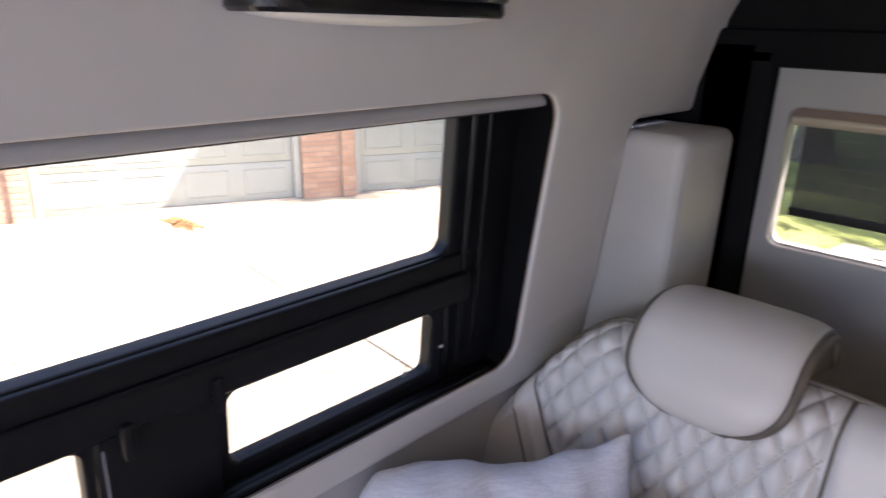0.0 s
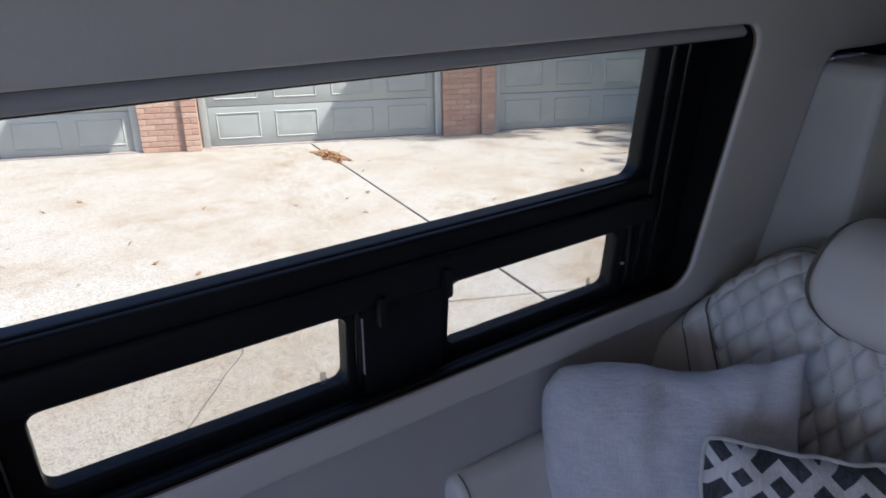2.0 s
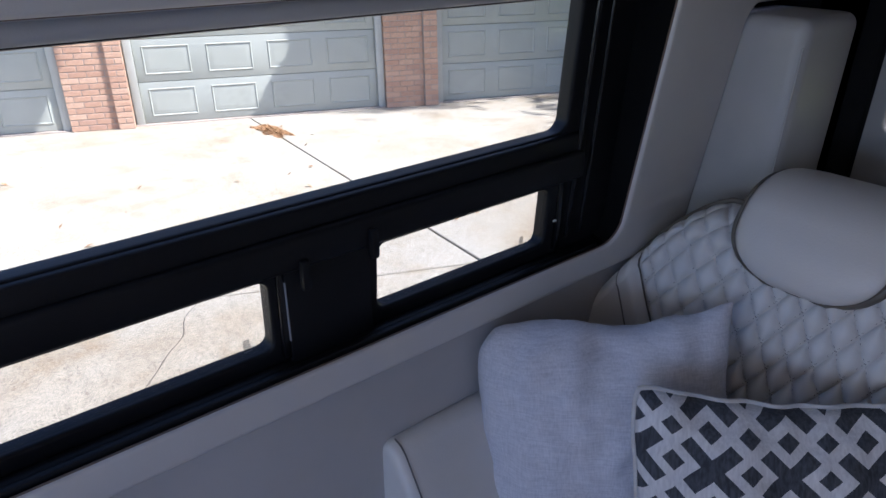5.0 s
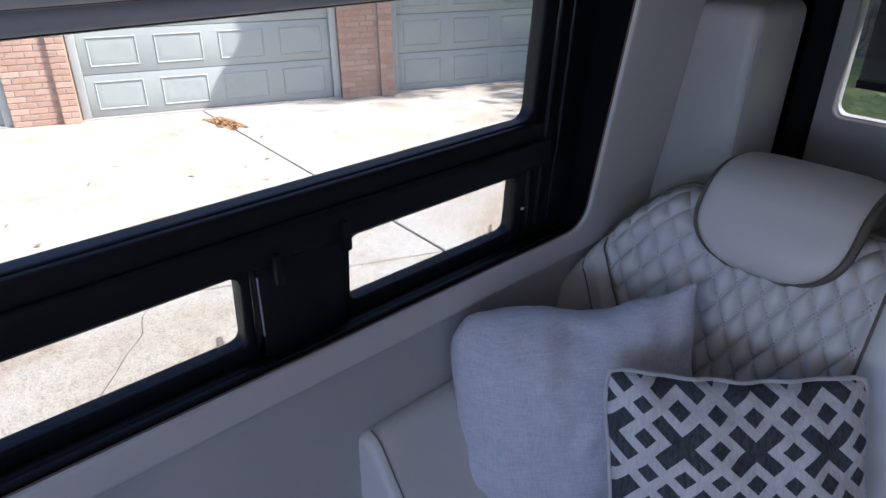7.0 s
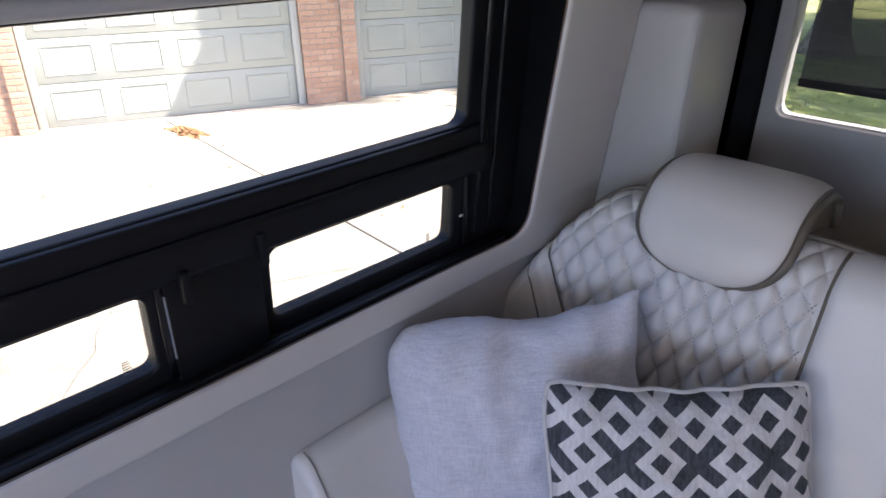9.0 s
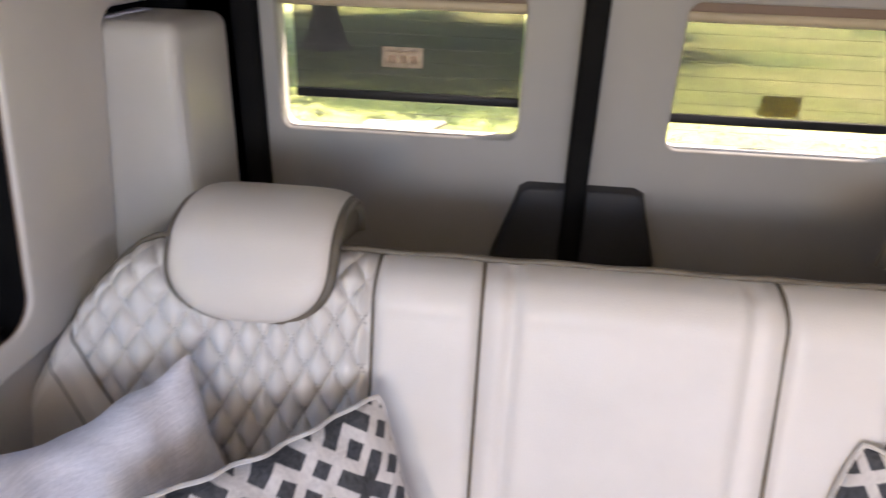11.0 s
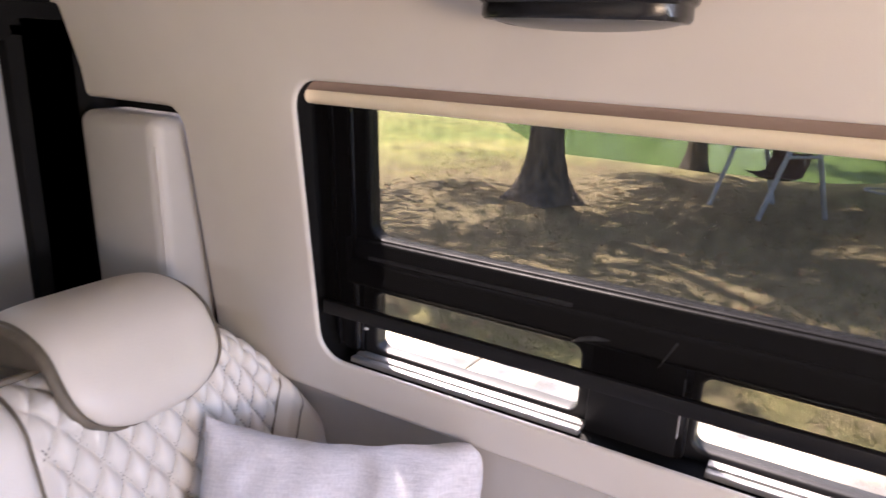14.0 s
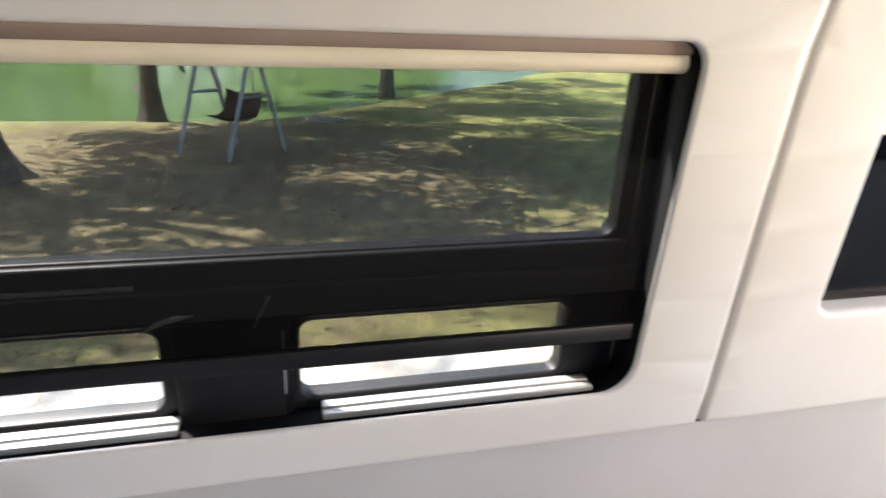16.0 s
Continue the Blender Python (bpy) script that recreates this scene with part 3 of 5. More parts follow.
# ---- side windows: black frame, rail, post, panes ----
def side_window(s, name, label):
    d = SIDES[s]
    top = tagged(empty(name, pose(0, 0, 0)), label, "window", kind="structure")
    zl0, zl1, zu = d["zl0"], d["zl1"], d["zu"]
    holes = [rrect(d["up0"], d["up1"], zu, 1.425, 0.03), rrect(d["lo"], d["p0"], zl0, zl1, 0.022), rrect(d["p1"], d["hi"], zl0, zl1, 0.022)]
    bm = plate(dense([(d["y0"] - 0.05, 0.87), (d["y1"] + 0.06, 0.87), (d["y1"] + 0.06, 1.48), (d["y0"] - 0.05, 1.48)]), holes, in_frame(s),
               depth=0.022, lip=0.006, cuts_v=(1.0, 1.1))
    part("window_frame", bm, M_BLACK, top)
    # reveal between the wall panel's rim and the frame
    lp = rrect(d["y0"] - 0.003, d["y1"] + 0.003, d["z0"] - 0.003, d["z1"] + 0.003, 0.05 if s < 0 else [0.05, 0.046, 0.032, 0.05])
    bm = from_grid([[on_wall(s)(p[0], p[1], 0.0075) for p in lp], [on_wall(s)(p[0], p[1], 0.03) for p in lp], [in_frame(s)(p[0], p[1], 0.004) for p in lp]], close_u=True)
    part("reveal", bm, M_RUBBER, top)
    lp2 = rrect(d["y0"] - 0.0015, d["y1"] + 0.0015, d["z0"] - 0.0015, d["z1"] + 0.0015, 0.0505)
    if s < 0:
        part("rim_trim", tube([on_wall(s)(p[0], p[1], 0.0085) for p in lp2], 0.0028, 6, closed=True), M_BROWN, top, "thin brown vinyl edge")
    x = lambda z, o: s * (lean(z) + o)
    lo = lambda a, b: (min(a, b), max(a, b))
    # middle rail in two steps, and the centre post
    part("lower_rail", boxes((*lo(x(1.08, -0.026), x(1.08, 0.0)), d["up0"] - 0.02, d["up1"] + 0.03, zl1 + 0.010, 1.140), bevel=0.008, seg=3), M_BLACK, top)
    part("upper_rail", boxes((*lo(x(1.1, -0.014), x(1.1, 0.002)), d["up0"] - 0.03, d["up1"] + 0.04, 1.126, zu + 0.003), bevel=0.006, seg=3), M_BLACK, top)
    part("centre_post", boxes((*lo(x(0.97, -0.012), x(0.97, 0.0)), d["p0"] + 0.014, d["p1"] - 0.012, 0.92, zl1 + 0.02), bevel=0.005), M_BLACK, top)
    for yy in (d["p0"] + 0.004, d["hi"] + 0.016):
        part("pane_stile", boxes((*lo(x(0.97, -0.010), x(0.97, 0.004)), yy, yy + 0.012, zl0 - 0.01, zl1 + 0.01), bevel=0.003), M_GLOSS, top)
    # pale sliver painting the highlight down the stile
    part("stile_glint", boxes((*lo(x(0.97, -0.0125), x(0.97, -0.0095)), d["p0"] + 0.0135, d["p0"] + 0.0155, zl0 + 0.02, zl1 - 0.012), bevel=0.0005, seg=1), M_GLINT, top)
    part("clip_pin", tube([(x(1.0, -0.004), d["hi"] + 0.010, 1.006), (x(1.0, -0.004), d["hi"] + 0.020, 1.006)], 0.0022, 8), M_CORDW, top)
    # lower ledge of the frame
    part("frame_ledge", boxes((*lo(x(0.93, -0.022), x(0.93, 0.0)), d["y0"] - 0.02, d["y1"] + 0.02, 0.905, zl0 - 0.016), bevel=0.006), M_BLACK, top)
    for a, b, z0, z1 in ((d["up0"] - 0.006, d["up1"] + 0.006, zu - 0.004, 1.43), (d["lo"] - 0.006, d["p0"] + 0.006, zl0 - 0.004, zl1 + 0.004), (d["p1"] - 0.006, d["hi"] + 0.006, zl0 - 0.004, zl1 + 0.004)):
        bm = plate(dense([(a, z0), (b, z0), (b, z1), (a, z1)], 0.3), [], lambda u, v, w: in_frame(s)(u, v, w + 0.014), depth=0.004, lip=0)
        g = part("pane", bm, M_GLASS, top)
        g.visible_shadow = False
    # shade guides at both ends
    for yy, r in ((d["y0"] + 0.012, 0.004), (d["up1"] + 0.020, 0.005), (d["up1"] + 0.058, 0.004)):
        part("guide_channel", tube([(x(0.968, -0.010), yy, 0.968), (x(1.40, -0.010), yy, 1.40)], r, 8), M_GLOSS, top)
    # insect screens on the opening panes
    for a, b in ((d["lo"], d["p0"]), (d["p1"], d["hi"]))[:2 if s < 0 else 1]:
        bm = plate(dense([(a, zl0 - 0.002), (b, zl0 - 0.002), (b, zl1 + 0.002), (a, zl1 + 0.002)], 0.3), [], lambda u, v, w: in_frame(s)(u, v, w + 0.009), depth=0.001, lip=0)
        part("insect_screen", bm, M_SCREEN, top)
    # latches by the post
    if s < 0:
        for yy, zz in ((d["p0"] + 0.035, zl1 + 0.012), (d["p1"] - 0.02, zl1 + 0.026)):
            part("latch", boxes((*lo(x(zz, -0.034), x(zz, -0.018)), yy - 0.007, yy + 0.007, zz - 0.032, zz + 0.014), bevel=0.005), M_BLACK, top)
    else:
        # lever and pin get the pale tone, so their glints are painted in
        xx = x(zl1, -0.030)
        part("latch_lever", tube([(xx, d["p1"] + 0.014, zl1 + 0.010), (xx, d["p1"] - 0.002, zl1 + 0.019), (xx, d["p1"] - 0.022, zl1 + 0.025), (xx, d["p1"] - 0.042, zl1 + 0.027)], [0.0008, 0.0034, 0.0038, 0.0008], 8), M_GLINT, top)
        part("latch_pin", tube([(xx, d["p0"] + 0.048, zl1 + 0.006), (xx, d["p0"] + 0.028, zl1 + 0.046)], [0.0010, 0.0018], 8), M_GLINT, top)
    # pale strip painting the highlight along the rail
    if s > 0:
        part("rail_glint", boxes((*lo(x(1.1, -0.0175), x(1.1, -0.013)), d["p1"] + 0.02, d["up1"] - 0.01, 1.1405, 1.1465), bevel=0.001, seg=1), M_GLINT, top)
    # aluminium sill tracks: on the right one pair under each pane, with a groove between
    if s > 0:
        for a, b in ((d["y0"] + 0.05, d["p0"] - 0.03), (d["p1"] - 0.012, d["y1"] - 0.055)):
            part("sill_track", boxes((0.8735, 0.8865, a, b, 0.952, 0.9615), bevel=0.002), M_TRACK, top)
            part("sill_rail", boxes((0.8900, 0.9060, a, b, 0.952, 0.9630), bevel=0.002), M_TRACK, top)
    else:
        part("sill_track", boxes((*lo(x(0.94, -0.036), x(0.94, -0.024)), d["y0"] + 0.06, d["y1"] - 0.05, 0.930, 0.943), bevel=0.003), M_BLACK, top)
    # maker's mark, too small to read, on each lower pane
    for yy in ((d["p0"] - 0.04, d["hi"] - 0.055) if s < 0 else ()):
        bm = bmesh.new()
        for k in range(6):
            box(bm, *lo(x(0.985, 0.0105), x(0.985, 0.0115)), yy - 0.006, yy + 0.006 - 0.0006 * k, zl0 + 0.014 + 0.0035 * k, zl0 + 0.0152 + 0.0035 * k)
        part("glass_mark", bm, M_MARK, top)
    return top


side_window(-1, "window_1", "black-framed van side window with two lower sliding panes")
side_window(1, "window_2", "black-framed van side window behind a drawn mesh shade")


def side_shade(s):
    d = SIDES[s]
    top = tagged(empty("roller_shade", pose(s * 0.84, 0.5, 1.40)), "cream-tubed roller shade with " + ("a dark mesh cloth rolled up" if s < 0 else "a dark mesh cloth drawn down"), "window shade")
    inv = top.matrix_world.inverted()
    def add(nm, bm, mat, **k):
        bm.transform(inv)
        return part(nm, bm, mat, top, **k)
    y0, y1 = d["y0"] + 0.006, d["y1"] - 0.004
    zt = d["z1"] - (0.013 if s < 0 else 0.024)
    # left tube and band use the greyer trim tone to paint in their shade
    add("cassette", tube([(s * 0.838, y0, zt), (s * 0.838, y1, zt)], 0.013, 16), M_CREAM if s > 0 else M_LOWER)
    add("top_band", boxes((*sorted((s * 0.826, s * 0.850)), y0 - 0.004, y1 + 0.004, zt + 0.008, d["z1"] + 0.004), bevel=0.003), M_BROWN if s > 0 else M_LOWER)
    xx = lambda z: s * (0.842 + 0.030 * (1.40 - z) / 0.46)
    zb = d["bar"]
    bm = from_grid([[(xx(z), y, z) for y in (y0 + 0.004, y1 - 0.004)] for z in (zt, zb)])
    add("cloth", bm, M_SHADE, label="dark woven mesh cloth")
    cx = xx(zb)
    add("bottom_bar", boxes((cx - 0.007, cx + 0.007, y0 + 0.002, y1 - 0.002, zb - 0.015, zb + 0.010), bevel=0.004), M_BLACK, label="black bottom bar")


side_shade(-1)
side_shade(1)

# ---- wall lamps above the windows ----
def wall_lamp(s, yc, half, lens, label):
    zc = 1.556 if s < 0 else 1.537
    top = tagged(empty("wall_lamp", pose(s * 0.735, yc, zc)), label, "lamp", "wall lamps above the windows")
    rows = []
    for k, (dz, sc) in enumerate(((0.06, 0.90), (0.035, 1.0), (0.0, 1.0), (-0.006, 0.985), (-0.009, 0.95), (-0.020, 0.955), (-0.024, 0.93))):
        rows.append([(0.062 * sc * math.copysign(abs(math.cos(a)) ** 0.7, math.cos(a)), half * sc * math.copysign(abs(math.sin(a)) ** 0.55, math.sin(a)), dz) for a in [2 * math.pi * i / 48 for i in range(48)]])
    bm = from_grid(rows, close_u=True)
    bmesh.ops.holes_fill(bm, edges=[e for e in bm.edges if e.is_boundary], sides=0)
    part("housing", bm, M_GLOSS, top)
    rows = []
    for k in range(6):
        t = k / 5
        sc = math.cos(t * math.pi / 2) * 0.9 + 0.002
        rows.append([(0.062 * sc * math.cos(a), half * sc * math.copysign(abs(math.sin(a)) ** 0.7, math.sin(a)), -0.022 - 0.012 * math.sin(t * math.pi / 2)) for a in [2 * math.pi * i / 48 for i in range(48)]])
    part("lens", from_grid(rows, close_u=True), lens, top)


wall_lamp(-1, 0.675, 0.168, M_LENS, "black oval wall lamp with a milky lens")
wall_lamp(1, 0.592, 0.112, M_LENSD, "black oval wall lamp with a dark lens")

# ---- rear: corner niches, door frame, doors ----
for s in (-1, 1):
    a, b = sorted((s * 0.87, s * 0.95))
    bm = boxes((a, b, 1.325, 1.66, 0.93, 1.45))
    c, e = sorted((s * 0.70, s * 0.95))
    box(bm, c, e, 1.575, 1.66, 0.30, 1.50)
    box(bm, *sorted((s * 0.83, s * 0.95)), 1.27, 1.66, 1.370, 1.42)
    tagged(part("niche_lining", bm, M_RUBBER), "black lining of the rear corner niche", "trim", kind="structure")
    # upholstered corner pad
    edge = 0.700 if s < 0 else 0.768
    bm = boxes((*sorted((s * edge, s * 0.885)), 1.332, 1.548, 0.55, 1.348), bevel=0.026, seg=5)
    bmesh.ops.subdivide_edges(bm, edges=[ed for ed in bm.edges if ed.calc_length() > 0.2], cuts=6)
    for v in bm.verts:
        t = (v.co.z - 0.9)
        v.co.x -= s * 0.012 * max(0, t)
    pad = tagged(empty("corner_pad", pose(s * 0.80, 1.44, 0.55)), "light grey upholstered corner pad in a black niche", "pad", "corner pads beside the rear doors")
    pinv = pad.matrix_world.inverted()
    bm.transform(pinv)
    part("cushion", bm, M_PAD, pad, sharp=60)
    welt = tube([(s * (edge + 0.0065 - 0.012 * max(0.0, z - 0.9)), 1.3385, z) for z in (0.60, 0.80, 0.90, 1.10, 1.30)], 0.0022, 6)
    welt.transform(pinv)
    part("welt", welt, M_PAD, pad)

bm = boxes((-0.80, -0.656, 1.575, 1.62, 0.0, 1.50), (0.672, 0.80, 1.575, 1.62, 0.0, 1.50), bevel=0.012)
box(bm, -0.80, 0.80, 1.575, 1.66, 1.462, 1.53, 0.01)
box(bm, -0.80, 0.80, 1.595, 1.70, 1.525, 1.95, 0.01)
tagged(part("door_frame", bm, M_RUBBER), "black rubber-sealed rear door frame", "trim", kind="structure")

for s, nm in ((-1, "door_1"), (1, "door_2")):
    top = tagged(empty(nm, pose(0, 0, 0)), "grey trimmed rear van door with a shaded window", "door", kind="structure")
    xo, xi = (-0.142, -0.630) if s < 0 else (0.137, 0.615)
    w0, w1 = min(xo, xi), max(xo, xi)
    e0, e1 = (-0.69, -0.026) if s < 0 else (-0.016, 0.69)
    place = lambda u, v, w: (u, REAR + w, v)
    bm = plate(dense([(e0, 0.30), (e1, 0.30), (e1, 1.480), (e0, 1.480)], 0.08), [rrect(w0, w1, 1.113, 1.396, 0.028)], place, depth=0.045, lip=0.005,
               cuts_v=(0.7, 1.05, 1.25, 1.45), cuts_u=((e0 + e1) / 2,))
    part("door_panel", bm, M_DOOR, top, sharp=50)
    bm = plate(dense([(e0, 0.28), (e1, 0.28), (e1, 1.50), (e0, 1.50)], 0.3), [rrect(w0 - 0.015, w1 + 0.015, 1.085, 1.42, 0.03)],
               lambda u, v, w: (u, REAR + 0.068 + w, v), depth=0.03, lip=0.004)
    part("outer_skin", bm, M_BLACK, top)
    bm = bmesh.new()
    for k in range(11):
        zz = 1.112 + 0.027 * k
        box(bm, w0 - 0.015, w1 + 0.015, REAR + 0.0808, REAR + 0.0815, zz - 0.00025, zz + 0.00025)
    part("heater_grid", bm, M_PIPE, top)
    g = part("pane", boxes((w0 - 0.02, w1 + 0.02, REAR + 0.082, REAR + 0.086, 1.08, 1.425)), M_GLASS, top)
    g.visible_shadow = False
    sh = tagged(empty("roller_shade", pose((w0 + w1) / 2, REAR + 0.045, 1.39)), "small rear window roller shade, mesh cloth mostly drawn", "window shade", "rear window shades")
    inv = sh.matrix_world.inverted()
    zb = 1.186 if s < 0 else 1.174
    g0, g1 = (0.026, 0.008) if s < 0 else (0.008, 0.030)      # the cloth leaves a slit at its outer side
    for n2, bm, mat in (("cassette", tube([(w0 + 0.004, REAR + 0.032, 1.3655), (w1 - 0.004, REAR + 0.032, 1.3655)], 0.0115, 14), M_CREAM_DIM),
                        # brown strip paints the shade in the recess above the tube
                        ("top_band", boxes((w0 + 0.003, w1 - 0.003, REAR + 0.014, REAR + 0.040, 1.374, 1.398), bevel=0.002), M_BROWN),
                        ("cloth", from_grid([[(x, REAR + 0.046, z) for x in (w0 + g0, w1 - g1)] for z in (1.385, zb)]), M_SHADE_REAR),
                        ("bottom_bar", boxes((w0 + g0 - 0.002, w1 - g1 + 0.002, REAR + 0.040, REAR + 0.052, zb - 0.012, zb + 0.006), bevel=0.003), M_BLACK)):
        bm.transform(inv)
        part(n2, bm, mat, sh)
    # latch cover at the foot of the door
    x0, x1, xm = (-0.176, -0.128, -0.040) if s < 0 else (0.152, 0.110, -0.002)
    bm = bmesh.new()
    pts = [(x0 * 1.14, 0.74), (x0, 0.88), (x1 + (x0 - x1) * 0.25, 0.99), (x1 + (x0 - x1) * 0.06, 1.022), (x1 - (x1 - xm) * 0.15, 1.032), (xm, 1.032), (xm, 0.74)]
    f = [bm.verts.new((p[0], REAR - 0.030, p[1])) for p in pts]
    g2 = [bm.verts.new((p[0] * 1.03, REAR + 0.002, p[1] + 0.004)) for p in pts]
    bm.faces.new(f)
    for i in range(len(pts)):
        bm.faces.new((f[i], f[(i + 1) % len(pts)], g2[(i + 1) % len(pts)], g2[i]))
    bmesh.ops.recalc_face_normals(bm, faces=bm.faces[:])
    bmesh.ops.bevel(bm, geom=[e for e in bm.edges if all(v in f for v in e.verts)], offset=0.008, segments=3, affect='EDGES', profile=0.5)
    part("latch_cover", bm, M_COVER, top, "black plastic latch cover")

bm = boxes((-0.044, -0.001, REAR - 0.040, REAR + 0.05, 0.30, 1.50), bevel=0.010, seg=3)
tagged(part("door_seal", bm, M_RUBBER), "black rubber seal between the rear doors", "trim", kind="structure")

# labels on the rear panes
lab = tagged(empty("window_label", pose(-0.391, REAR + 0.0790, 1.255)), "small white printed label on the rear pane", "label")
part("paper", boxes((-0.042, 0.042, -0.0006, 0.0006, -0.020, 0.020)), M_SIGNW, lab)
for k, (a, b, c, e) in enumerate(((-0.031, 0.031, 0.010, 0.013), (-0.031, -0.012, -0.011, 0.004), (-0.006, 0.010, -0.011, 0.004), (0.016, 0.031, -0.011, 0.004))):
    part("print_bar", boxes((a, b, -0.0012, -0.0007, c, e)), M_RED, lab)
lab = tagged(part("window_sticker", boxes((0.329, 0.406, REAR + 0.0785, REAR + 0.0798, 1.176, 1.217)), M_OLIVE), "small olive sticker on the rear pane", "sticker")

# ---- bench sofa ----
def seat_top(x):
    a = abs(x)
    return 1.031 if a < 0.70 else 1.031 - 0.22 * ((a - 0.70) / 0.2) ** 1.7


def back_point(x, v, puff=0.0):
    """A point of the backrest's skin: v from the seat (0) up the front, over the top to the rear edge (1)."""
    h = seat_top(x)
    if v < 0.82:
        z = 0.44 + (h - 0.055 - 0.44) * v / 0.82
        y = 1.005 + (z - 0.44) * 0.27
        n = Vector((0, -0.965, 0.26))
    else:
        t = (v - 0.82) / 0.18 * math.pi / 2
        z0 = h - 0.055
        y0 = 1.005 + (z0 - 0.44) * 0.27
        z = z0 + 0.055 * math.sin(t)
        y = y0 + 0.085 * (1 - math.cos(t))
        n = Vector((0, -math.cos(t), math.sin(t)))
    return Vector((x, y, z)) + n * puff


def seam(t, p=10):
    return 1 - abs(2 * t - 1) ** p


VN = 72
bench = tagged(empty("bench_sofa", pose(0, 1.0, 0.0)), "off-white leather rear bench with quilted ends and plain middle", "sofa")
binv = bench.matrix_world.inverted()


def bpart(nm, bm, mat, label="", parent=None, sharp=50):
    bm.transform(binv)
    return part(nm, bm, mat, parent or bench, label, sharp)


OFF = 0.032
def back_panel(nm, xa, xb, nx, folds=()):
    rows = []
    for j in range(VN + 1):
        v = j / VN
        r = []
        for i in range(nx + 1):
            t = i / nx
            x = xa + (xb - xa) * t
            d = 0.017 * seam(t, 12) * min(1.0, (1.0 - v) * 9 + 0.25)
            for f in folds:
                d -= 0.010 * math.exp(-((x - f) / 0.011) ** 2) * smoothstep(0.0, 0.05, 1 - v)
            d += 0.0025 * noise.noise(Vector((x * 7, v * 4, 3.1)))
            r.append(back_point(x + OFF, v, d))
        rows.append(r)
    return bpart(nm, from_grid(rows), M_LEATHER, "plain off-white leather panel")


back_panel("centre_panel", -0.2175, 0.2175, 60, (-0.172, 0.172))
back_panel("side_panel", -0.379, -0.2195, 26)
back_panel("side_panel", 0.2195, 0.379, 26)


QX, QZ = 0.0438, 0.0735      # width and height of a quilted diamond


def outer_seam(z):
    return 0.815 - 0.62 * (0.87 - z)


